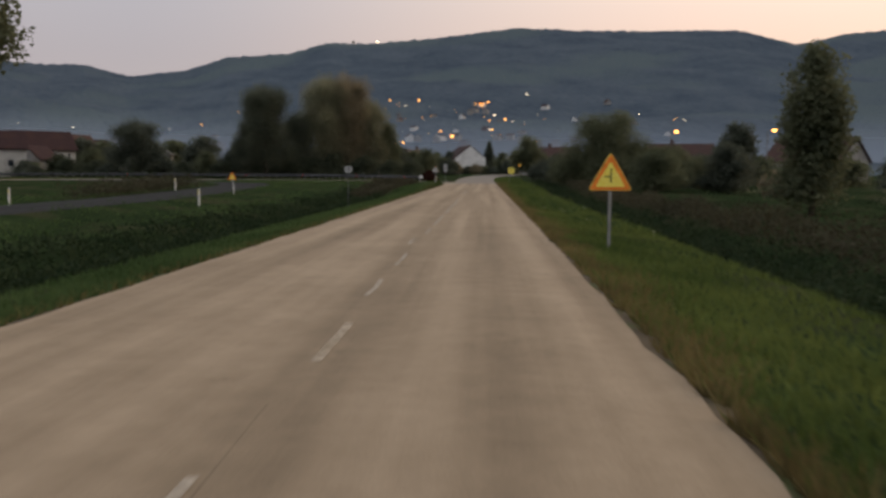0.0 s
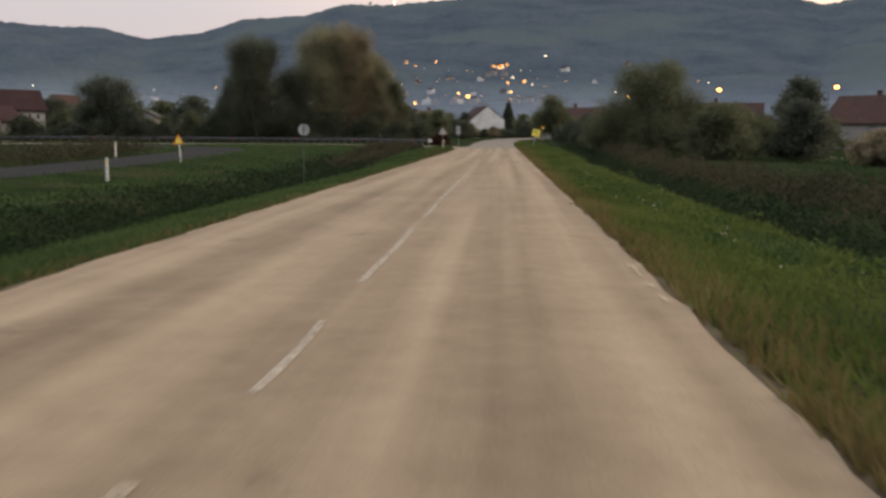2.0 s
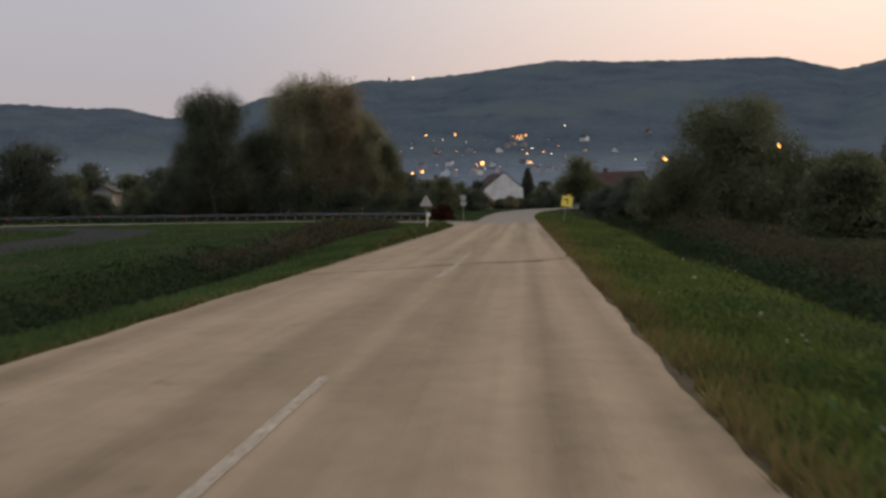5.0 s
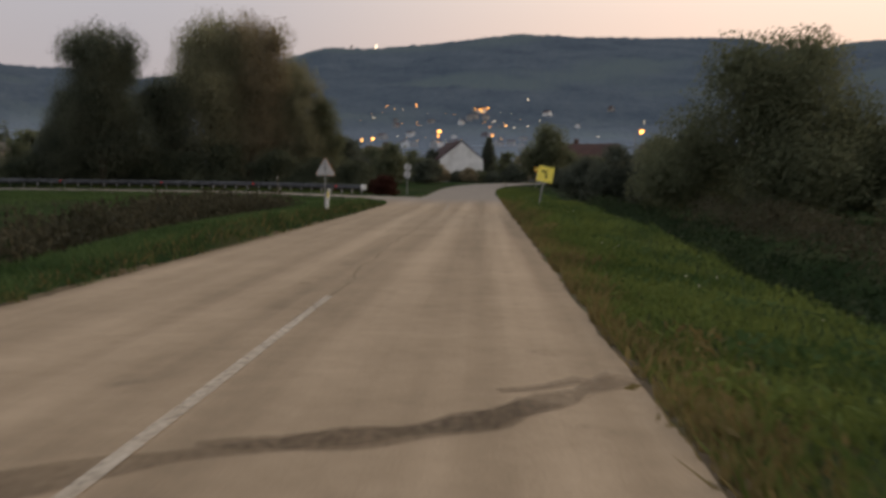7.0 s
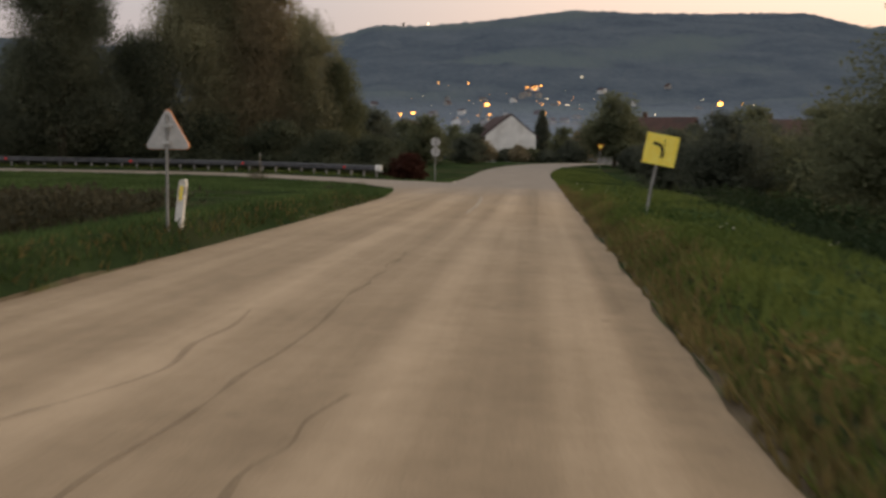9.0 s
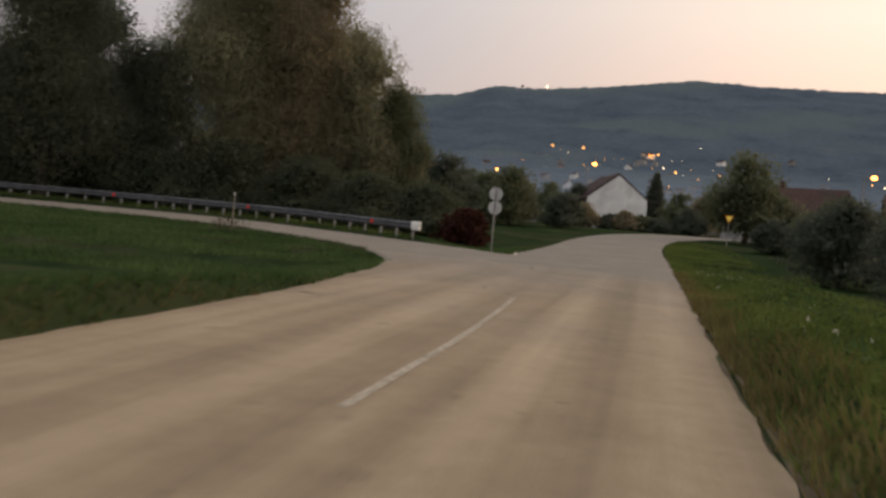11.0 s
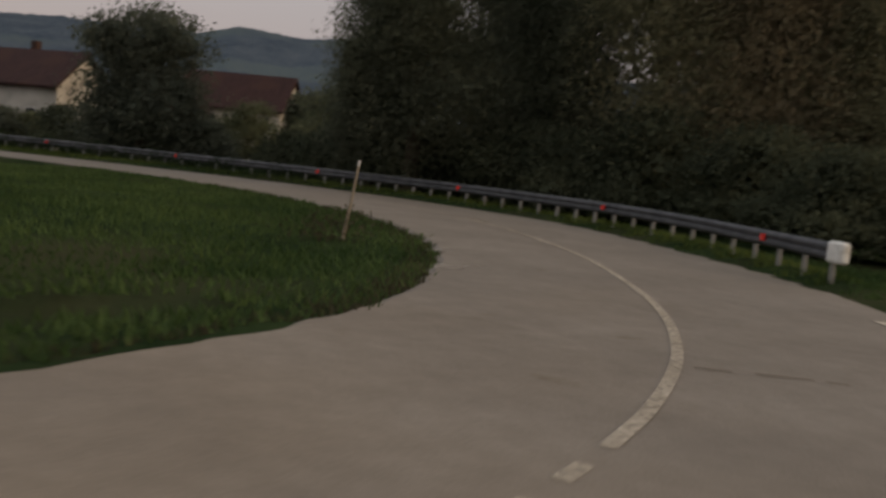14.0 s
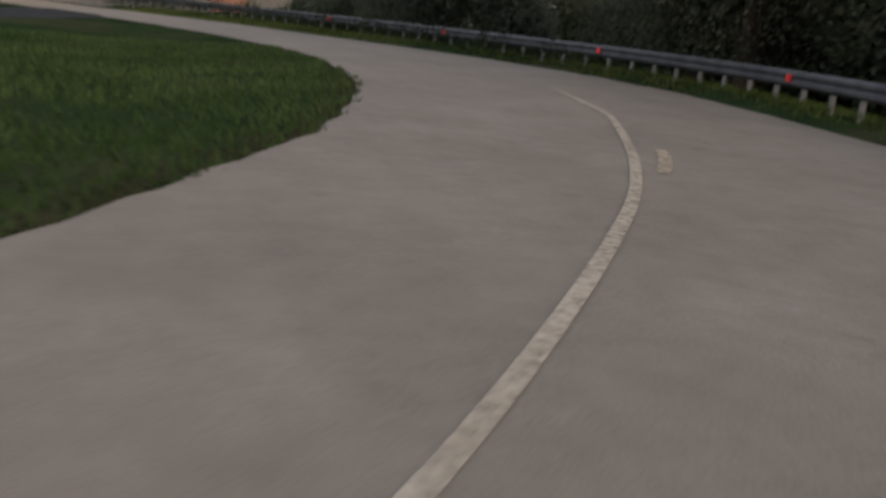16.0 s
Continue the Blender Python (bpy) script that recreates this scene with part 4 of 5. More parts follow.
# right of the road
tree("tree", 13.7, 94.0, 8.6, [(0, 0, 4.2, 3.9, 3.4), (-3.2, 0, 2.7, 2.2, 2.4), (2.8, 0.5, 3.5, 2.5, 2.7), (-1.5, -1.0, 6.1, 2.0, 1.7), (1.4, 0.6, 6.9, 1.7, 1.4), (4.6, 0, 2.3, 2.1, 2.0), (-4.5, -0.5, 1.7, 1.7, 1.6), (0, -2.5, 2.2, 2.8, 2.1), (0.2, 0, 5.6, 2.4, 1.8)], 76000, 0.125, M_LEAF_B, "broad bushy dark olive tree beyond the ditch", trunk=0.2)
tree("tree", 19.4, 93.5, 4.8, [(0, 0, 2.4, 3.4, 2.0), (-3.0, 0, 1.8, 2.3, 1.6), (2.6, 0, 2.1, 2.3, 1.7), (0.8, 0, 3.7, 1.5, 1.0), (-1.6, 0.4, 3.2, 1.6, 1.1), (4.4, 0, 1.5, 1.9, 1.4), (0.5, -2.0, 1.5, 2.6, 1.4)], 38000, 0.15, M_LEAF_B, "dark bushy tree beyond the ditch", trunk=0.18)
tree("tree", 17.0, 84.5, 4.2, lobes_for(4.2, 3.0, 6, 0.0, 12), 18000, 0.18, M_LEAF_B, "low dark tree beyond the ditch", trunk=0.14)
tree("tree", 25.0, 90.0, 5.0, lobes_for(5.0, 3.0, 6, 0.0, 13), 9000, 0.26, M_LEAF_D, "low dark tree beyond the ditch", trunk=0.14)
tree("tree", 18.3, 48.0, 9.0, [(0, 0, 6.2, 1.7, 2.7), (0.2, 0, 3.6, 1.9, 2.2), (-0.6, 0.3, 4.6, 1.3, 1.6), (0.7, -0.3, 5.2, 1.2, 1.6), (0, 0, 8.0, 0.9, 1.0), (-0.3, 0.2, 1.8, 2.2, 1.6)], 9000, 0.27, M_LEAF_B, "slender tall tree in the hedge", trunk=0.15)
tree("tree", 13.6, 25.5, 8.6, [(0.6, 0, 6.6, 1.2, 1.5), (1.2, 0, 4.6, 1.5, 1.9), (1.0, 0, 2.2, 1.3, 1.6)], 3500, 0.2, M_LEAF_B, "slender tree standing in the hedge", trunk=0.12)
tree("tree", -14.5, 26.5, 9.4, [(0, 0, 7.4, 1.9, 1.6), (0.5, 0.4, 6.2, 1.5, 1.3), (-0.8, 0, 5.6, 1.6, 1.3), (0.2, 0, 8.6, 1.2, 0.9)], 9000, 0.2, M_LEAF_B, "leafy tree at the edge of the meadow", trunk=0.16, droop=0.3)
tree("tree", 33.0, 116.4, 8.4, lobes_for(8.4, 3.4, 7, 0.05, 14), 6000, 0.38, M_LEAF_D, "dark tree by the houses", trunk=0.2)
tree("tree", 9.0, 160.0, 7.3, lobes_for(7.3, 3.6, 7, 0.04, 15), 9000, 0.28, M_LEAF_B, "dark leafy tree beside the lane", trunk=0.2)
tree("tree", 20.0, 154.4, 6.0, lobes_for(6.0, 3.4, 7, 0.02, 16), 5000, 0.36, M_LEAF_B, "low spreading tree beside the lane", trunk=0.16)
spruce = [(0, 0, 1.2 + 0.75 * k, 2.3 - 0.26 * k, 0.8) for k in range(8)]
tree("spruce", 2.2, 197.4, 9.8, spruce, 5000, 0.3, M_LEAF_D, "dark conical spruce behind the white house", "tree", 0.15)
for k, (x, y, h, r) in enumerate(((-13.5, 154.4, 5.4, 3.0), (-9.0, 158.4, 4.8, 2.8), (-17.5, 159.4, 5.6, 3.0), (-10.5, 172.4, 4.0, 2.6), (-7.0, 177.9, 3.4, 2.4), (-0.4, 178.9, 1.9, 1.9), (-2.2, 179.2, 1.5, 1.5), (1.1, 179.2, 1.6, 1.5), (-4.6, 177.4, 2.5, 1.9), (2.6, 179.2, 1.5, 1.7), (13.0, 144.4, 3.4, 2.4), (24.0, 140.4, 3.6, 2.6), (-22.0, 164.4, 6.0, 3.2), (4.6, 187.4, 4.6, 2.6), (8.0, 191.4, 5.2, 3.0), (5.8, 180.9, 2.8, 2.0), (-8.6, 181.4, 4.4, 2.6), (-12.0, 183.4, 5.0, 3.0), (-6.0, 186.4, 4.8, 2.4), (-16.0, 174.4, 5.0, 3.0), (-20.0, 177.4, 5.4, 3.2), (-14.0, 165.4, 4.2, 2.8), (12.0, 186.4, 5.0, 3.2), (16.5, 188.4, 5.4, 3.4))):
    tree("bush", x, y, h, lobes_for(h, r, 6, 0.0, 50 + k), 3200, 0.30, (M_LEAF_D, M_LEAF_B, M_LEAF_C)[k % 3], "dark garden hedge bush near the houses", "bush", 0.08, group="garden bushes")
for k, (x, y, h, r) in enumerate(((9.6, 148.4, 2.2, 1.6), (12.5, 150.9, 3.0, 2.2), (14.5, 154.9, 3.4, 2.6), (12.0, 162.4, 4.0, 2.6), (17.0, 164.4, 4.4, 2.8), (22.0, 162.4, 4.0, 3.0), (27.0, 152.4, 3.6, 3.0), (31.0, 144.4, 3.2, 3.0), (-5.2, 162.4, 3.0, 2.2), (-11.5, 164.4, 4.4, 2.8), (-26.0, 156.4, 5.6, 3.4), (-31.0, 150.4, 5.4, 3.6), (-37.0, 146.4, 5.0, 3.6), (24.0, 130.4, 2.8, 2.6), (29.0, 122.4, 2.6, 2.6))):
    tree("bush", x, y, h, lobes_for(h, r, 6, 0.0, 150 + k), 4200, 0.26, (M_LEAF_D, M_LEAF_B)[k % 2], "dark hedge bush beside the lane", "bush", 0.08, group="lane hedge")
for k, (x, y, h, r) in enumerate(((10.8, 117.4, 4.4, 3.0), (15.4, 115.4, 4.8, 3.4), (21.0, 112.9, 4.6, 3.8), (9.6, 127.4, 3.8, 2.6), (14.5, 126.4, 4.4, 3.2), (20.0, 123.4, 4.6, 3.6), (26.5, 108.4, 4.4, 3.8), (11.5, 136.4, 3.8, 2.8), (17.5, 135.4, 4.4, 3.4))):
    tree("bush", x, y, h, lobes_for(h, r, 6, 0.0, 250 + k), 11000, 0.17, (M_LEAF_D, M_LEAF_B, M_LEAF_D)[k % 3], "dark overgrown hedge bush beyond the verge", "bush", 0.08, group="hedge beyond the verge")
# far meadow edge on the left
for k, (x, y, h, r) in enumerate(((-52, 169.4, 7.0, 5.0), (-60, 176.4, 6.2, 5.5), (-68, 180.4, 8.5, 4.6), (-78, 186.4, 6.5, 5.2), (-88, 194.4, 5.8, 5.6), (-100, 204.4, 7.5, 5.0), (-46, 176.4, 5.0, 4.5), (-114, 210.4, 6.0, 5.5), (-61, 147.4, 4.4, 3.4), (-73.5, 132.4, 5.0, 3.0), (-78, 128.4, 6.4, 3.8), (-92, 130.4, 5.6, 4.2), (-64, 144.4, 6.0, 4.0))):
    tree("tree", x, y, h, lobes_for(h, r, 6, 0.0, 80 + k), 4200, 0.48, (M_LEAF_D, M_LEAF_B)[k % 2], "dark bushy tree along the far edge of the meadow", "tree", 0.16, group="meadow edge trees")
for k, (x, y, h, r) in enumerate(((30, 60, 2.4, 3.2), (36, 74, 3.0, 3.4), (28, 82, 2.6, 3.0), (44, 90, 4.0, 4.0), (52, 112.4, 4.4, 4.2), (60, 96, 4.8, 4.4), (40, 130.4, 4.2, 3.6), (50, 144.4, 5.2, 4.4), (66, 134.4, 5.4, 4.8), (47.5, 118, 3.8, 3.8))):
    tree("bush", x, y, h, lobes_for(h, r, 6, 0.0, 120 + k), 3000, 0.38, (M_LEAF_B, M_LEAF_D, M_LEAF_C)[k % 3], "bushy hedge beside the far field", "bush", 0.1, group="field hedge")


def weeds(name, spots, per, size, spread, height, mat, label, aspect=0.35, droop=-0.35):
    """A band of rank weeds: many upright leaves round a row of spots."""
    s = np.repeat(np.asarray(spots, float), per, axis=0)
    n = len(s)
    hh = s[:, 2] if s.shape[1] > 2 else np.full(n, height)
    x, y = s[:, 0] + rng.normal(0, spread, n), s[:, 1] + rng.normal(0, spread * 1.6, n)
    lump = 0.55 + 0.45 * np.sin(x * 1.9 + y * 0.7) * np.sin(y * 1.3 - x)
    u = rng.random(n) ** 0.8
    z = ground_z(x, y) + u * hh * np.clip(lump + 0.35, 0.25, 1.2)
    v, f = leaf_quads(np.stack([x, y, z], 1), size, droop, aspect)
    return tagged(obj(name, v.tolist(), f.tolist(), mat), label, "weeds", kind="stuff")


weeds("ditch_weeds", [(x, y, 0.55) for y in np.arange(2, 100, 0.6) for x in (7.0, 7.8, 8.6)], 70, 0.15, 0.30, 0.6, M_WEED, "dark rank weeds filling the roadside ditch")
weeds("hedge_weeds", [(x, y, 0.95) for y in np.arange(2, 92, 0.8) for x in (9.9, 11.2)], 90, 0.18, 0.5, 1.0, M_WEED_BROWN, "dark thicket along the far side of the ditch")
weeds("ditch_weeds_2", [(x, y, 0.45) for y in np.arange(2, 70, 0.55) for x in (-6.5, -7.3, -8.1, -8.9)], 75, 0.14, 0.32, 0.45, M_WEED, "dark rank weeds filling the roadside ditch")
weeds("brown_weeds", [(x, y, 0.75) for y in np.arange(66, 83, 0.45) for x in (-6.4, -7.2, -8.0)], 110, 0.17, 0.35, 0.9, M_WEED_BROWN, "brown dry thicket beside the meadow ditch")
weeds("brown_weeds_2", [(x, y, 0.7 - 0.05 * (y - 82)) for y in np.arange(82, 89.6, 0.45) for x in (-5.9, -6.7, -7.5, -8.3)], 110, 0.16, 0.35, 0.9, M_WEED_BROWN, "brown dry thicket thinning out beside the meadow")
weeds("meadow_tussocks", [(x, y, 0.3) for x, y in zip(rng.uniform(-32, -9, 420), rng.uniform(20, 104, 420)) if off_line(LEFT_C, x, y)[0][0] > 3.2], 50, 0.13, 0.6, 0.3, M_BLADE, "tussocks of long grass in the meadow")
weeds("field_tussocks", [(x, y, 0.3) for x, y in zip(rng.uniform(11.5, 40, 420), rng.uniform(18, 110, 420))], 50, 0.13, 0.6, 0.3, M_WEED, "tussocks of long dark grass in the field")
weeds("bend_weeds", [(x, y, 1.15) for x in np.arange(-44, -24.9, 0.7) for y in np.arange(62, 84, 1.0) if 3.1 < off_line(LEFT_C, x, y)[0][0] < 7.0 and x < np.interp(y, [62, 68, 82, 94], [-22.1, -22.3, -23.5, -26.3])], 60, 0.20, 0.5, 1.15, M_WEED_BROWN, "brownish rank weeds beyond the bend of the grey road")
weeds("pole_weeds", [(-12.3, 116.4, 0.55), (-12.7, 116.5, 0.5), (-12.2, 116.65, 0.4), (-12.5, 116.2, 0.35)], 110, 0.09, 0.2, 0.5, M_WEED_BROWN, "small dry weeds round the leaning pole")


def blades(name, x, y, h, w, mat, label):
    """Single grass blades as slender bent triangles."""
    n = len(x)
    dm = np.minimum.reduce(clear_of_roads(x, y))
    keep = dm > 0.06 + 0.09 * np.sin(x * 2.9 + y * 1.7) * np.sin(y * 3.7 - x * 1.3 + 1) + 0.05 * np.sin(y * 8.3 + x * 5)
    x, y, n = x[keep], y[keep], int(keep.sum())
    z = ground_z(x, y) - 0.02
    a, hh = rng.uniform(0, math.tau, n), h * rng.uniform(0.45, 1.3, n)
    lean = rng.normal(0, 0.45, (n, 2)) * hh[:, None]
    ww = w * rng.uniform(0.6, 1.4, n)
    dx, dy = np.cos(a) * ww / 2, np.sin(a) * ww / 2
    v = np.stack([np.stack([x - dx, y - dy, z], 1), np.stack([x + dx, y + dy, z], 1), np.stack([x + lean[:, 0], y + lean[:, 1], z + hh], 1)], 1).reshape(-1, 3)
    return tagged(obj(name, v.tolist(), np.arange(3 * n).reshape(n, 3).tolist(), mat), label, "grass", kind="stuff")


N = 140000
blades("verge_grass", ROAD_R + 0.10 + np.abs(rng.normal(0, 1.9, N)).clip(0, 4.3), rng.uniform(-2, 154, N), 0.14, 0.035, M_VERGE_HEADLIT, "mown grass on the verge with headlight-warm yellow-green colour")
N = 64000
blades("verge_grass_2", ROAD_L - 0.08 - np.abs(rng.normal(0, 1.1, N)).clip(0, 3.0), rng.uniform(4, 110, N), 0.12, 0.035, M_BLADE, "mown green grass on the verge")
N = 75000
blades("corner_grass", rng.uniform(-34, -4, N), rng.uniform(102, 122, N), 0.12, 0.045, M_BLADE, "short green grass inside the curve")
N = 14000
blades("island_grass", rng.uniform(-14, -2.9, N), rng.uniform(118.9, 130.4, N), 0.11, 0.04, M_BLADE, "short green grass on the corner by the guardrail")
N = 30000
qy = rng.uniform(-2, 116, N)
blades("dry_verge_grass", ROAD_R + 0.04 + np.abs(rng.normal(0, 0.42, N)) * (0.7 + 0.5 * np.sin(qy * 0.9) * np.sin(qy * 0.37)), qy, 0.17, 0.03, M_DRY, "dry yellow grass along the asphalt edge")
N = 9000
q = INNER_C[rng.integers(0, len(INNER_C), N)] + rng.normal(0, 0.3, (N, 2))
blades("dry_corner_grass", q[:, 0], q[:, 1], 0.09, 0.03, M_WEED_BROWN, "dry yellow grass fringe round the inside of the curve")
N = 9000
blades("dry_verge_grass_2", ROAD_L - 0.02 - np.abs(rng.normal(0, 0.25, N)), rng.uniform(4, 102, N), 0.11, 0.03, M_DRY, "dry yellow grass along the asphalt edge")
tuft_y = rng.uniform(24, 128, 260)
tuft_x = ROAD_R + 0.5 + np.abs(rng.normal(0, 1.4, 260)).clip(0, 3.6)
weeds("verge_tufts", list(zip(tuft_x, tuft_y, rng.uniform(0.16, 0.36, 260))), 70, 0.10, 0.18, 0.28, M_VERGE_HEADLIT, "uneven tufts of longer grass on the verge", aspect=0.28)
weeds("dark_verge_tufts", list(zip(tuft_x[:120] + 0.5, tuft_y[:120] + 2.2, rng.uniform(0.14, 0.28, 120))), 60, 0.10, 0.22, 0.22, M_BLADE, "dark clumps of clover and dock on the verge", aspect=0.5)
weeds("seed_heads", [(x + 0.3, y, 0.26) for x, y in zip(tuft_x[::5], tuft_y[::5])], 4, 0.05, 0.10, 0.26, M_SEED, "small pale seed heads in the verge grass", aspect=0.8)
weeds("pale_weeds", [(3.1, 61.9, 0.22), (3.3, 63.0, 0.25), (3.0, 60.6, 0.2), (3.2, 70.5, 0.25), (3.2, 77.0, 0.22), (3.1, 84.0, 0.25), (3.0, 33.0, 0.15)], 90, 0.11, 0.2, 0.2, M_DRY, "pale weeds on the edge of the asphalt")


# ---- signs ----
def triangle(side, z0, flip=False, r=0.07):
    """The outline of a triangle with rounded corners, base at z0."""
    h = side * math.sqrt(3) / 2
    c = [(-side / 2, z0), (side / 2, z0), (0, z0 + h)]
    if flip:
        c = [(-side / 2, z0 + h), (0, z0), (side / 2, z0 + h)]
    out = []
    cx, cz = sum(p[0] for p in c) / 3, sum(p[1] for p in c) / 3
    for i, (px, pz) in enumerate(c):
        (ax, az_), (bx, bz) = c[i - 1], c[(i + 1) % 3]
        for u, v in ((ax, az_), (bx, bz)):
            L = math.hypot(u - px, v - pz)
            out.append((px + (u - px) * r / L, pz + (v - pz) * r / L))
            if (u, v) == (ax, az_):
                L2 = math.hypot(cx - px, cz - pz)
                out.append((px + (cx - px) * r * 0.62 / L2, pz + (cz - pz) * r * 0.62 / L2))
    return out


def shrink(outline, k, dz=0.0):
    cx, cz = np.mean(outline, axis=0)
    return [(cx + (x - cx) * k, cz + (z - cz) * k + dz) for x, z in outline]


def pole(root, h, r=0.03, mat=None, lean=0.0, y=0.03):
    return part("post", tube(bmesh.new(), [(-lean * h, y, -0.25), (-lean * h * 0.4, y, h * 0.5), (0, y, h)], [r, r, r], 10), mat or M_POST_STEEL, root)


def brackets(root, zs, y=0.012, mat=M_GALV):
    for z in zs:
        part("bracket", box(bmesh.new(), -0.06, 0.06, y - 0.008, y + 0.055, z - 0.02, z + 0.02, 0.004), mat, root)


def junction_sign(x, y, z0):
    root = thing("warning_sign", pose(x, y, float(ground_z(x, y)[0])), "triangular orange and yellow junction warning sign on a steel post", "road sign")
    b = z0 - float(ground_z(x, y)[0])
    out = triangle(0.88, b)
    plate = part("plate", slab(bmesh.new(), out, -0.012, 0.012, 0.003), M_ORANGE, root, "orange-red triangular border plate")
    part("rim", slab(bmesh.new(), shrink(out, 1.03), -0.006, 0.014, 0.002), M_YELLOW, plate, "thin yellow outer rim")
    part("face", slab(bmesh.new(), shrink(out, 0.70, -0.012), -0.017, -0.010), M_YELLOW, plate, "bright yellow inner triangle")
    part("symbol", box(bmesh.new(), -0.005, 0.022, -0.021, -0.016, b + 0.16, b + 0.44), M_BLACK, plate, "upright black stroke of the symbol")
    part("symbol", box(bmesh.new(), -0.12, -0.006, -0.021, -0.016, b + 0.265, b + 0.285), M_BLACK, plate, "thin black side stroke of the symbol")
    pole(root, b + 0.62, 0.034)
    brackets(root, (b + 0.1, b + 0.42))
    return root


junction_sign(3.85, 18.65, 1.02)


def back_sign(x, y, z0, side, label):
    """A triangular sign seen from behind."""
    g = float(ground_z(x, y)[0])
    root = thing("warning_sign", pose(x, y, g, 0, 0, 180), label, "road sign")
    out = triangle(side, z0 - g)
    plate = part("plate", slab(bmesh.new(), out, -0.012, 0.012, 0.003), M_SIGNBACK, root, "bare grey metal back")
    part("rim", slab(bmesh.new(), shrink(out, 1.03), -0.02, -0.006, 0.002), M_ORANGE, plate, "orange border on the far face")
    pole(root, z0 - g + side * 0.7, 0.02, y=0.035)
    brackets(root, (z0 - g + 0.08, z0 - g + 0.3), mat=M_SIGNBACK)
    return root


back_sign(-3.24, 83.3, 1.33, 0.64, "triangular road sign on a thin post, grey metal back")


def small_triangle(x, y, z0, side):
    g = float(ground_z(x, y)[0])
    root = thing("warning_sign", pose(x, y, g, 0, 0, -8), "small orange triangular warning sign on a leaning post", "road sign")
    out = triangle(side, z0 - g)
    plate = part("plate", slab(bmesh.new(), out, -0.012, 0.012, 0.003), M_ORANGE, root, "orange border plate")
    part("face", slab(bmesh.new(), shrink(out, 0.66, -0.01), -0.017, -0.010), M_YELLOW, plate, "yellow inner triangle")
    pole(root, z0 - g + 0.4, 0.04, M_WHITE, lean=-0.09)
    return root


small_triangle(-18.0, 68.7, 0.62, 0.72)


def disc(n, r, cz):
    return [(r * math.cos((k + 0.5) * math.tau / n), cz + r * math.sin((k + 0.5) * math.tau / n)) for k in range(n)]


def round_sign(x, y, zs, r, h, label, sides=32, thick=0.028, mat=M_POST_STEEL):
    g = float(ground_z(x, y)[0])
    root = thing("round_sign", pose(x, y, g), label, "road sign")
    for z in zs:
        plate = part("plate", slab(bmesh.new(), disc(sides, r, z - g), -0.012, 0.010, 0.003), M_SIGNBACK, root, "bare grey metal sign back")
        part("bracket", box(bmesh.new(), -0.05, 0.05, -0.05, -0.011, z - g - 0.02, z - g + 0.02, 0.004), mat, plate)
    pole(root, h - g, thick, mat, y=-0.035)
    return root


round_sign(-6.05, 48.7, (1.44,), 0.22, 1.66, "octagonal road sign seen from its grey back on a thin post", 8, 0.02, M_GALV)
round_sign(-3.97, 121.6, (2.10, 1.57), 0.26, 2.36, "two round grey sign backs one above the other on a post")


def layout_sign():
    x, y = 3.70, 88.95
    g = float(ground_z(x, y)[0])
    root = thing("junction_board", pose(x, y, g, 0, 0, 0), "yellow square junction board with black curved arrow on leaning post", "road sign")
    c, s, t = 1.50 - g, 0.30, radians(-10)
    sq = [(-s, -s * 0.95), (s, -s * 0.95), (s, s * 0.95), (-s, s * 0.95)]
    rot = [(0.16 + a * math.cos(t) - b * math.sin(t), c + a * math.sin(t) + b * math.cos(t)) for a, b in sq]
    plate = part("plate", slab(bmesh.new(), rot, -0.012, 0.012, 0.004), M_YELLOW, root, "yellow plate, tilted")
    bm = bmesh.new()
    arc = [(-0.16, 0.10), (-0.06, 0.10), (0.01, 0.05), (0.04, -0.03), (0.04, -0.14)]
    for (a0, b0), (a1, b1) in zip(arc[:-1], arc[1:]):
        d = math.hypot(a1 - a0, b1 - b0)
        nx_, nz_ = -(b1 - b0) / d * 0.028, (a1 - a0) / d * 0.028
        q = [(a0 + nx_, b0 + nz_), (a0 - nx_, b0 - nz_), (a1 - nx_, b1 - nz_), (a1 + nx_, b1 + nz_)]
        bm.faces.new([bm.verts.new((0.16 + a * math.cos(t) - b * math.sin(t), -0.0155, c + a * math.sin(t) + b * math.cos(t))) for a, b in q])
    part("arrow", bm, M_BLACK, plate, "black curved arrow")
    part("stroke", box(bmesh.new(), 0.215, 0.228, -0.017, -0.011, c + 0.06, c + 0.2), M_BLACK, plate, "thin black side road stroke")
    part("post", tube(bmesh.new(), [(-0.10, 0.035, -0.25), (0.02, 0.035, 0.6), (0.17, 0.035, c + 0.1)], [0.028] * 3, 10), M_POST_STEEL, root)
    return root


layout_sign()


def yield_sign(x, y, z0):
    g = float(ground_z(x, y)[0])
    root = thing("yield_sign", pose(x, y, g), "pale yellow upside-down triangle sign on a thin post", "road sign")
    out = triangle(0.62, z0 - g, True)
    plate = part("plate", slab(bmesh.new(), out, -0.012, 0.012, 0.003), M_ORANGE, root, "orange border plate")
    part("face", slab(bmesh.new(), shrink(out, 0.74), -0.017, -0.010), M_YELLOW, plate, "pale yellow face")
    pole(root, z0 - g + 0.4, 0.028)


yield_sign(7.1, 152.5, 2.1)


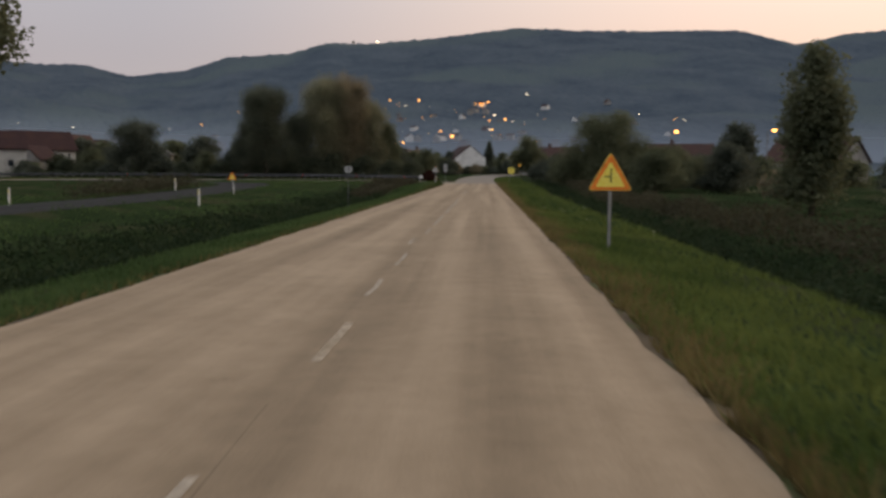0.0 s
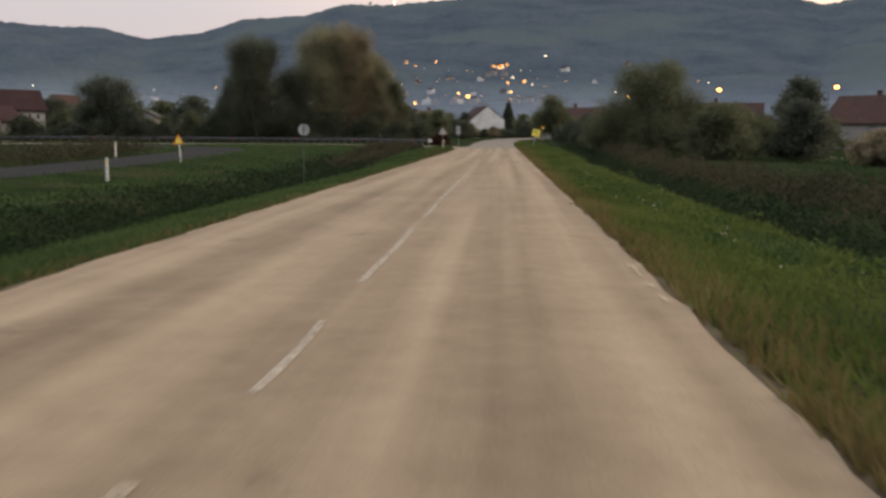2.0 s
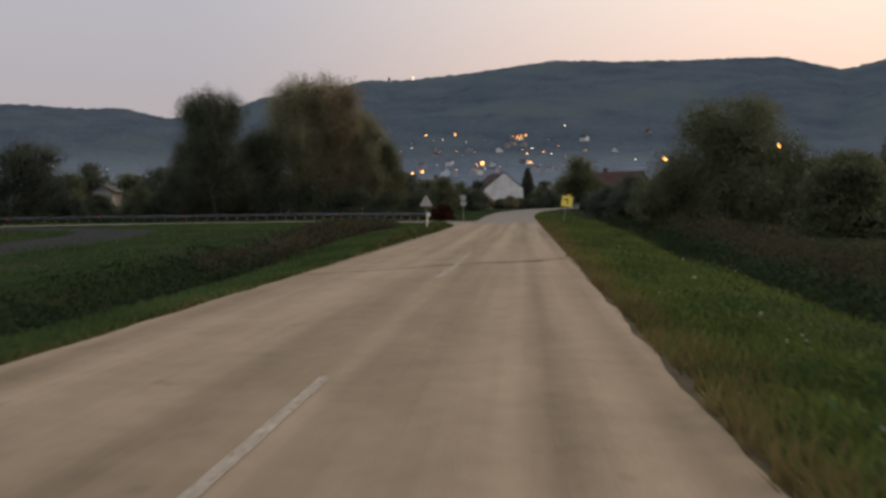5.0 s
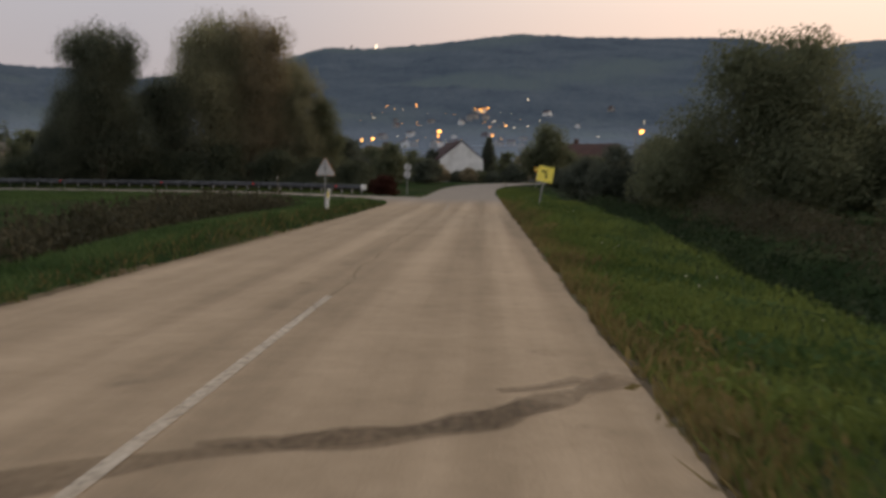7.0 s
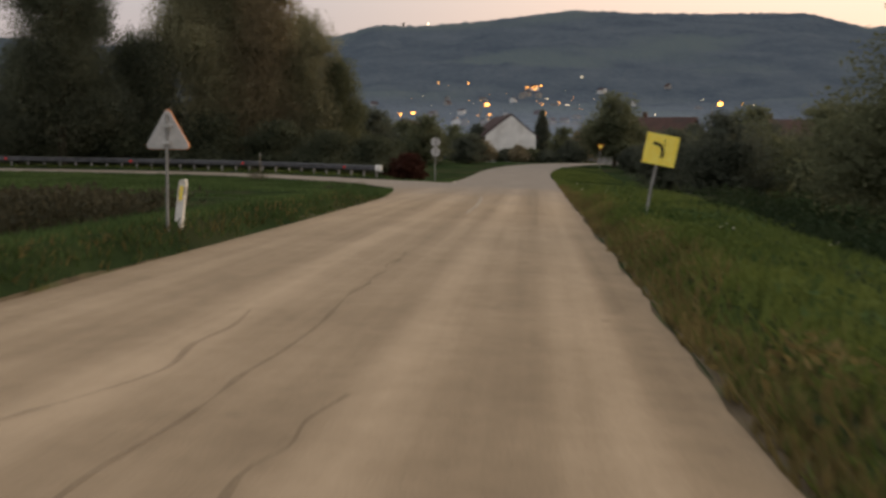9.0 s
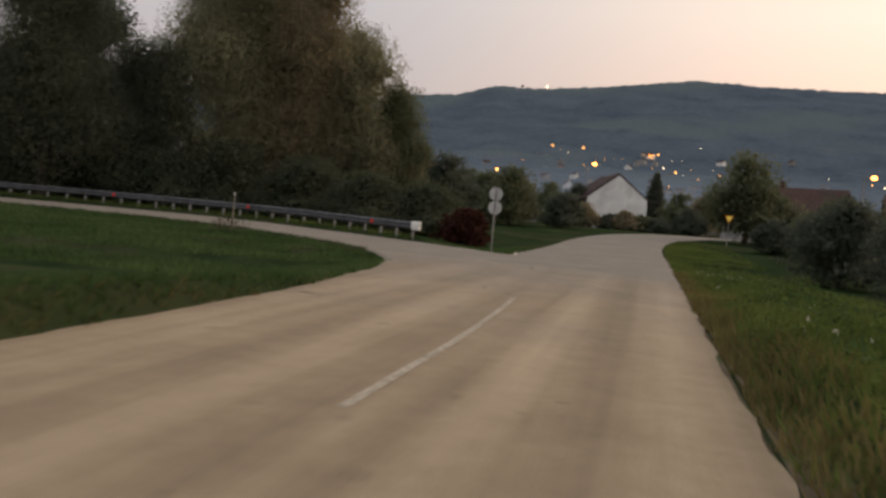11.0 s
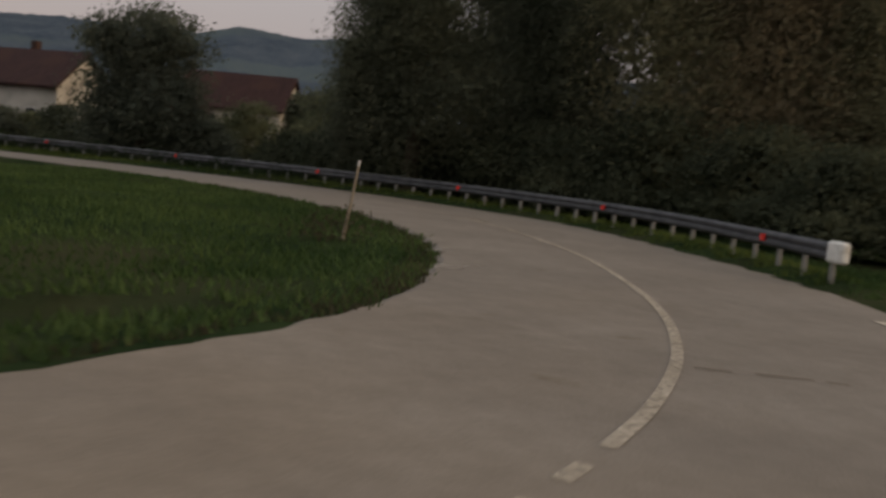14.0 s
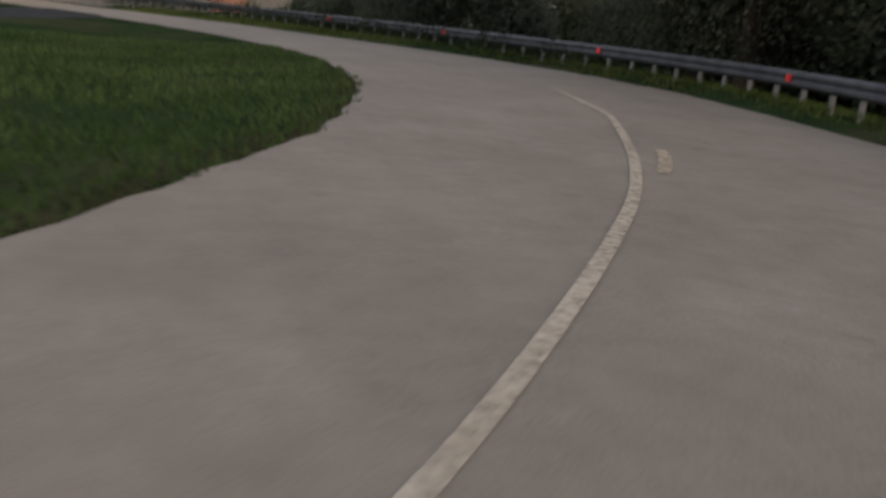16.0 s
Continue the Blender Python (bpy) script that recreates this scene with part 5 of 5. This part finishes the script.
def delineator(x, y, z, h, lean=0.0, first=None):
    """A flat white marker post with a dark slanted band and a reflector."""
    if first:
        return copy_thing(first, pose(x, y, z, 0, lean, 0) @ Matrix.Diagonal((1, 1, 1, 1)))
    root = thing("delineator_post", pose(x, y, z, 0, lean, 0), "slim white plastic roadside marker post with a reflector", "marker post", "marker posts")
    bm = bmesh.new()
    out = [(-0.055, -0.2), (0.055, -0.2), (0.05, h - 0.06), (0.03, h), (-0.05, h - 0.03)]
    body = part("body", slab(bm, out, -0.04, 0.04, 0.006), M_WHITE, root)
    part("band", slab(bmesh.new(), [(-0.054, h - 0.26), (0.053, h - 0.22), (0.052, h - 0.10), (-0.053, h - 0.14)], -0.044, 0.044, 0.002), M_SIGNBACK, body, "grey slanted band")
    part("reflector", box(bmesh.new(), -0.025, 0.025, -0.050, -0.042, h - 0.30, h - 0.1, 0.003), M_YELLOW, body, "amber reflector")
    return root


dp = delineator(-3.27, 83.72, float(ground_z(-3.27, 83.72)[0]), 0.62, 7)
dq = delineator(-16.05, 54.4, float(ground_z(-16.05, 54.4)[0]), 1.05, 0)
for x, y, lean in ((-24.6, 75.0, 0), (-26.6, 52.0, 2)):
    delineator(x, y, float(ground_z(x, y)[0]), 1.0, lean, dq)

# the leaning stake inside the curve
root = thing("stake", pose(-12.31, 116.62, float(ground_z(-12.31, 116.62)[0]), -11, -5, 0), "leaning weathered wooden stake standing in the grass", "stake")
part("shaft", tube(bmesh.new(), [(0, 0, -0.2), (0.01, 0, 0.5), (0, 0.01, 0.95), (0.01, 0, 1.38)], [0.030, 0.029, 0.026, 0.022], 8), M_TIMBER, root)
part("cap", tube(bmesh.new(), [(0.01, 0, 1.30), (0.01, 0, 1.40)], [0.027, 0.024], 8), M_SIGNBACK, root, "pale painted top")


# ---- guardrail ----
G_S = np.concatenate([[0], np.cumsum(np.linalg.norm(np.diff(G_C, axis=0), axis=1))])


def along(s):
    p = np.array([np.interp(s, G_S, G_C[:, 0]), np.interp(s, G_S, G_C[:, 1])])
    q = np.array([np.interp(s + 0.05, G_S, G_C[:, 0]), np.interp(s + 0.05, G_S, G_C[:, 1])])
    d = (q - p) / np.linalg.norm(q - p)
    return p, d, np.array([d[1], -d[0]])        # place, direction, towards the trees when negative


guard = thing("guardrail", pose(0, 0, 0), "galvanised steel guardrail on short posts with red reflectors", "guardrail")
PROFILE = [(0.0, 0.30), (0.035, 0.28), (0.075, 0.245), (0.075, 0.20), (0.03, 0.165), (0.03, 0.135), (0.075, 0.10), (0.075, 0.055), (0.035, 0.02), (0.0, 0.0)]
vs, fs = [], []
S = np.arange(0.0, G_S[-1] - 0.2, 0.5)
for s in S:
    p, d, nrm = along(s)
    g = float(base(*p)) + 0.43
    for o, zz in PROFILE:
        vs.append((p[0] - nrm[0] * o, p[1] - nrm[1] * o, g + zz))
    for o, zz in PROFILE[::-1]:
        vs.append((p[0] - nrm[0] * (o - 0.006), p[1] - nrm[1] * (o - 0.006), g + zz))
K = 2 * len(PROFILE)
for i in range(len(S) - 1):
    for k in range(K):
        fs.append((i * K + k, i * K + (k + 1) % K, (i + 1) * K + (k + 1) % K, (i + 1) * K + k))
rail = obj("rail", vs, fs, M_GALV, guard)
tagged(rail, "weathered grey corrugated steel beam")
post_me = None
for i in range(int(min(G_S[-1], 92))):
    p, d, nrm = along(0.05 + i)
    g = float(ground_z(*p)[0])
    m = Matrix.Translation((p[0] + nrm[0] * 0.06, p[1] + nrm[1] * 0.06, g)) @ Matrix.Rotation(math.atan2(d[1], d[0]), 4, "Z")
    if post_me is None:
        bm = bmesh.new()
        box(bm, -0.055, 0.055, -0.03, 0.03, -0.3, 0.53, 0.006)
        ob = part("post", bm, M_POST_STEEL, guard)
        post_me = ob.data
    else:
        ob = new("post", post_me)
        ob.parent = guard
    ob.matrix_basis = m
ref_me = None
for s in (2.5, 10.45, 18.4, 26.35, 34.3, 42.25):
    p, d, nrm = along(s)
    g = float(base(*p)) + 0.58
    for side in (-1,):
        m = Matrix.Translation((p[0] - nrm[0] * 0.085 * 1.0, p[1] - nrm[1] * 0.085, g)) @ Matrix.Rotation(math.atan2(d[1], d[0]), 4, "Z")
        if ref_me is None:
            ob = part("reflector", box(bmesh.new(), -0.065, 0.065, -0.02, 0.03, -0.06, 0.075, 0.006), M_RED, guard, "red reflector")
            ref_me = ob.data
        else:
            ob = tagged(new("reflector", ref_me), "red reflector")
            ob.parent = guard
        ob.matrix_basis = m
p, d, nrm = along(0.0)
ang = math.atan2(d[1], d[0])
bm = box(bmesh.new(), -0.42, 0.06, -0.09, 0.09, 0.40, 0.76, 0.05)
end = part("end_cap", bm, M_WHITE, guard, "rounded white painted end piece")
end.matrix_basis = Matrix.Translation((p[0], p[1], float(base(*p)))) @ Matrix.Rotation(ang, 4, "Z")


weeds("rail_weeds", [(*(along(q)[0] + along(q)[2] * 0.1), 0.5 + 0.4 * min(1.0, max(0.0, (q - 30) / 25))) for q in np.arange(27, G_S[-1], 0.25)], 60, 0.13, 0.25, 0.6, M_WEED, "long dark grass growing up round the guardrail")


N = 30000
gs, off = rng.uniform(0.0, 60.0, N), rng.uniform(-1.7, 0.7, N)
gq = np.stack([np.interp(gs, G_S, G_C[:, k]) for k in (0, 1)], 1)
gt = np.stack([np.interp(gs + 0.1, G_S, G_C[:, k]) for k in (0, 1)], 1) - gq
gt /= np.linalg.norm(gt, axis=1)[:, None]
blades("rail_grass", gq[:, 0] + gt[:, 1] * off, gq[:, 1] - gt[:, 0] * off, 0.13, 0.04, M_VERGE_HEADLIT, "short green grass strip under the guardrail")


# ---- houses ----
def house(x, y, rot, w, l, eave, ridge, wall_mat, roof_mat, label, z=None, windows=(), chimney=True, group="", name="house", over=0.3):
    """A gabled house: w across the gable (local x), l along the ridge (local y), gable front at y = 0. windows: (face, along, sill, width, height)."""
    z0 = float(ground_z(x, y)[0]) if z is None else z
    root = thing(name, pose(x, y, z0, 0, 0, rot), label, "house", group)
    h = w / 2
    part("wall", slab(bmesh.new(), [(-h, -1.2), (h, -1.2), (h, eave), (0, ridge), (-h, eave)], 0, l), wall_mat, root)
    k = (ridge - eave) / h
    o = 0.4
    bm = bmesh.new()
    prof = [(-h - o, eave - k * o + 0.03), (0, ridge + 0.03), (h + o, eave - k * o + 0.03), (h + o, eave - k * o + 0.2), (0, ridge + 0.24), (-h - o, eave - k * o + 0.2)]
    roof = part("roof", slab(bm, prof, -over, l + 0.3), roof_mat, root)
    if chimney:
        part("chimney", box(bmesh.new(), h * 0.25, h * 0.25 + 0.5, l * 0.6, l * 0.6 + 0.5, eave + 0.4, ridge + 0.9, 0.03), M_TILE_B, roof, "brick chimney")
    for face, s, sill, ww, wh in windows:
        if face == "front":
            a = (s - ww / 2, s + ww / 2, -0.05, 0.03)
        elif face == "left":
            a = (-h - 0.05, -h + 0.03, s - ww / 2, s + ww / 2)
        else:
            a = (h - 0.03, h + 0.05, s - ww / 2, s + ww / 2)
        win = part("window", box(bmesh.new(), *a, sill, sill + wh, 0.01), M_FRAME, root, "pale window frame")
        e = 0.03
        if face == "front":
            q = (a[0] + 0.08, a[1] - 0.08, a[2] - 0.012, a[2] + 0.01)
        elif face == "left":
            q = (a[0] - 0.012, a[0] + 0.01, a[2] + 0.08, a[3] - 0.08)
        else:
            q = (a[1] - 0.01, a[1] + 0.012, a[2] + 0.08, a[3] - 0.08)
        part("pane", box(bmesh.new(), *q, sill + 0.08, sill + wh - 0.08), M_PANE, win, "dark glass")
    return root


house(-1.6, 182.8, 13, 6.2, 12, 3.3, 5.75, M_PLASTER_W, M_TILE_R, "white plastered house end with a red tiled roof", z=0.72, over=-0.06, chimney=False)
house(-14.5, 180.4, -12, 5, 8, 2.6, 4.6, M_PLASTER_G, M_TILE_B, "grey outbuilding behind the hedge", windows=(("front", 0.5, 1.0, 1.0, 1.0),))
house(19.0, 176.4, 62, 7.0, 10, 2.6, 5.2, M_PLASTER_G, M_TILE_B, "low house with a brown roof among trees")
house(37.0, 145.4, 74, 7, 10, 3.0, 5.6, M_PLASTER_W, M_TILE_B, "low white house with a brown roof behind the field", windows=(("left", 3, 1.0, 1.1, 1.2), ("left", 7, 1.0, 1.1, 1.2)))
house(54.0, 132.4, 40, 8, 12, 3.5, 6.8, M_PLASTER_G, M_TILE_B, "broad greyish house with a brown roof behind the field", windows=(("front", -1.8, 1.1, 1.1, 1.3), ("front", 1.8, 1.1, 1.1, 1.3), ("left", 4, 1.1, 1.1, 1.3)))
house(33.0, 168.4, 80, 7, 12, 2.8, 4.8, M_PLASTER_G, M_TILE_B, "long low farm building with a dark roof")
house(-120.0, 248.4, -60, 9, 15, 4.2, 8.6, M_PLASTER_G, M_TILE_R, "greyish farmhouse with a big red roof across the meadow", windows=(("right", 4, 1.2, 1.2, 1.4), ("right", 9, 1.2, 1.2, 1.4)))
house(-96.0, 236.4, -50, 7, 10, 2.8, 5.2, M_PLASTER_G, M_SHEET, "grey shed across the meadow")
house(-64.2, 126.6, 125, 5.2, 8.0, 4.3, 6.5, M_PLASTER_C, M_TILE_R, "dull cream house with a dark red roof behind the bushes", windows=(("left", 2.0, 1.6, 0.9, 1.1), ("left", 5.4, 1.6, 0.9, 1.1)))
house(-66.5, 132.0, -15, 4.4, 3.8, 2.9, 4.6, M_PLASTER_G, M_TILE_R, "small outbuilding with a faded reddish roof", windows=(("right", 1.9, 1.2, 0.9, 1.0),), chimney=False)
house(-65.1, 142.7, 135, 5.4, 8.7, 4.2, 6.7, M_PLASTER_C, M_TILE_R, "dull cream house with a long dark red roof among bushes", windows=tuple(("left", 1.0 + 1.1 * k, 2.7, 0.5, 0.9) for k in range(7)), chimney=False)
house(-55.9, 158.8, 12, 2.6, 6.0, 3.3, 4.0, M_PLASTER_G, M_TILE_W, "low pale house behind the meadow hedge", windows=(("front", -0.4, 1.3, 0.7, 0.9),), chimney=False)
house(-94.6, 205.0, -14, 3.4, 8.0, 6.2, 8.2, M_PLASTER_G, M_TILE_B, "tall narrow grey house end across the meadow", windows=(("front", 0.0, 3.6, 0.9, 1.2),), chimney=False)
house(-92.5, 113.0, 0, 5.6, 8.8, 3.9, 6.1, M_PLASTER_G, M_TILE_R, "long grey house with a dull red roof among trees", windows=(("right", 2.4, 1.2, 1.1, 1.2), ("right", 6.2, 1.2, 1.1, 1.2)))
house(-81.6, 112.5, 160, 5.6, 8.0, 4.5, 7.5, M_PLASTER_O, M_TILE_B, "orange plastered house with a steep brown tiled roof", windows=(("front", -0.5, 1.6, 0.8, 1.5), ("front", 0.3, 4.7, 0.7, 0.8), ("left", 2.2, 3.3, 1.3, 0.6), ("left", 5.4, 3.3, 1.3, 0.6)))
house(-71.8, 111.2, 160, 4.4, 12.0, 1.8, 3.5, M_PLASTER_G, M_TILE_W, "low grey outbuilding with a weathered dark roof", windows=(("left", 4, 0.6, 1.8, 0.8), ("left", 8.5, 0.6, 1.8, 0.8)), chimney=False)
house(-92.5, 99.0, 140, 7.0, 9.0, 4.8, 8.2, M_PLASTER_G, M_TILE_B, "tall grey house with a brown roof", windows=(("front", 0, 1.4, 1.2, 1.3), ("front", 0, 4.6, 1.2, 1.2)))
round_sign(-8.1, 178.0, (3.05, 2.45), 0.29, 3.3, "two round grey sign backs one above the other beside the lane")
x, y = -6.6, 178.0
root = thing("garden_shed", pose(x, y, float(ground_z(x, y)[0]), 0, 0, -6), "small pale garden shed in front of the dark hedge", "shed")
part("wall", box(bmesh.new(), -0.55, 0.55, -0.6, 0.6, -0.2, 1.65, 0.02), M_PLASTER_G, root)
part("roof", slab(bmesh.new(), [(-0.66, 1.62), (0.0, 1.9), (0.66, 1.62), (0.66, 1.69), (0.0, 1.98), (-0.66, 1.69)], -0.75, 0.75), M_SHEET, root)
part("door", box(bmesh.new(), -0.3, 0.3, -0.625, -0.595, 0.0, 1.5, 0.006), M_TIMBER, root, "weathered board door")


# ---- the village on the slope: houses and lamps ----
hr = np.random.default_rng(5)
for k in range(64):
    az = float(hr.normal(1.0, 5.2)) if k < 44 else float(hr.uniform(12, 30))
    el = float(np.clip(hr.normal(2.7, 0.8), 1.1, 4.6)) if k < 44 else float(hr.uniform(1.2, 2.2))
    x, y, z = on_hill(az, el)
    w = float(hr.uniform(7, 10))
    house(x, y, float(hr.uniform(-70, 70)), w, w * 1.3, float(hr.uniform(3.2, 5.5)), float(hr.uniform(6.8, 9.0)), (M_PLASTER_G, M_PLASTER_G, M_PLASTER_W)[k % 3], (M_TILE_R, M_TILE_B, M_TILE_R)[k % 3],
          ("grey village house with a red roof on the slope", "grey village house with a brown roof on the slope", "white village house with a red roof on the slope")[k % 3], z=z - 0.4, chimney=False, group="village houses")


def street_lamp(x, y, z, h, mat, r, label, rot=0.0):
    root = thing("street_lamp", pose(x, y, z, 0, 0, rot), label, "street lamp", "street lamps")
    part("pole", tube(bmesh.new(), [(0, 0, -0.6), (0, 0, h * 0.6), (0, 0, h - 0.2), (0.35, 0, h + 0.02), (1.0, 0, h + 0.05)], [0.10, 0.08, 0.06, 0.05, 0.045], 8), M_POLE, root)
    bm = bmesh.new()
    bmesh.ops.create_uvsphere(bm, u_segments=12, v_segments=8, radius=r)
    for v in bm.verts:
        v.co = Vector((v.co.x * 1.25 + 1.0, v.co.y, v.co.z * 0.8 + h))
    part("lantern", bm, mat, root, "glowing lantern")
    return root


# azimuth, elevation, size, warm?
LAMPS = [(6.0, 4.21, 1.0, 1), (4.2, 4.23, 1.0, 1), (0.7, 4.88, 0.9, 0), (-1.5, 4.89, 0.8, 0), (-2.6, 4.65, 0.9, 0), (0.6, 4.01, 0.8, 1), (0.3, 4.02, 0.9, 1), (0.1, 4.05, 0.9, 1), (-0.2, 4.12, 0.9, 1), (0.2, 3.86, 0.8, 1), (-0.6, 3.29, 0.7, 0), (-0.3, 2.9, 0.9, 1), (-1.3, 3.01, 0.9, 1), (-1.8, 2.87, 0.7, 0), (-0.5, 2.34, 1.0, 1), (2.8, 2.25, 0.9, 1), (-6.9, 2.36, 0.5, 0), (-9.6, 3.29, 0.6, 0), (-12.4, 2.96, 0.6, 0), (-11.8, 3.04, 0.6, 1), (27.9, 2.33, 0.6, 0), (25.0, 2.14, 0.5, 0), (21.3, 2.29, 0.6, 0), (17.7, 2.5, 0.7, 1), (15.4, 3.33, 0.6, 1), (19.5, 2.16, 0.5, 0), (5.5, 4.0, 0.5, 1), (5.0, 3.9, 0.5, 0), (59, 2.4, 0.6, 0), (62, 2.6, 0.6, 1), (82, 2.2, 0.7, 0), (80, 2.3, 0.6, 1), (84, 2.4, 0.6, 0)]
for k in range(34):
    LAMPS.append((float(hr.normal(1.2, 3.2)), float(hr.uniform(1.9, 4.1)), float(hr.uniform(0.22, 0.42)), int(k % 3 > 0)))
for az, el, r, warm in LAMPS:
    x, y, z = on_hill(az, el)
    street_lamp(x, y, z, 7.0, M_LAMP_O if warm else M_LAMP_W, r * 1.2, "orange sodium street lamp in the village" if warm else "white street lamp in the village", rot=90)
for x, y, h, r, warm in ((-6.7, 221.0, 9.9, 0.36, 1), (34.5, 160.4, 8.55, 0.36, 1), (25.1, 193.9, 8.8, 0.36, 1), (44.1, 137.4, 7.8, 0.34, 1), (-18.3, 217, 8.2, 0.24, 1), (-20.5, 218.4, 8.0, 0.2, 1), (12.6, 209.4, 8.4, 0.26, 1), (-1.4, 234.4, 6.6, 0.28, 1), (-30, 225.4, 7.0, 0.2, 0)):
    street_lamp(x - 1.0, y, 0.9 if y > 170 else 0.0, h - (0.9 if y > 170 else 0.0), M_LAMP_O if warm else M_LAMP_W, r * 0.75, "orange sodium street lamp near the houses" if warm else "white street lamp near the houses")

x, y, z = on_hill(6.8, 7.93)
root = thing("hilltop_mast", pose(x, y, z - 2), "white lit mast standing on the ridge", "mast")
# the shaft's own emission stands in for floodlighting
part("shaft", tube(bmesh.new(), [(0, 0, -6), (0, 0, 6), (0, 0, 14)], [1.0, 0.9, 0.7], 10), M_LAMP_W, root, "white shaft glowing as if floodlit")
x, y, z = on_hill(8.3, 7.84)
tree("tree", x, y, 14, [(0, 0, 8, 5, 5), (2, 0, 11, 3, 3)], 900, 1.2, M_LEAF_D, "lone dark tree on the ridge", "tree", 0.5, z=z - 2)
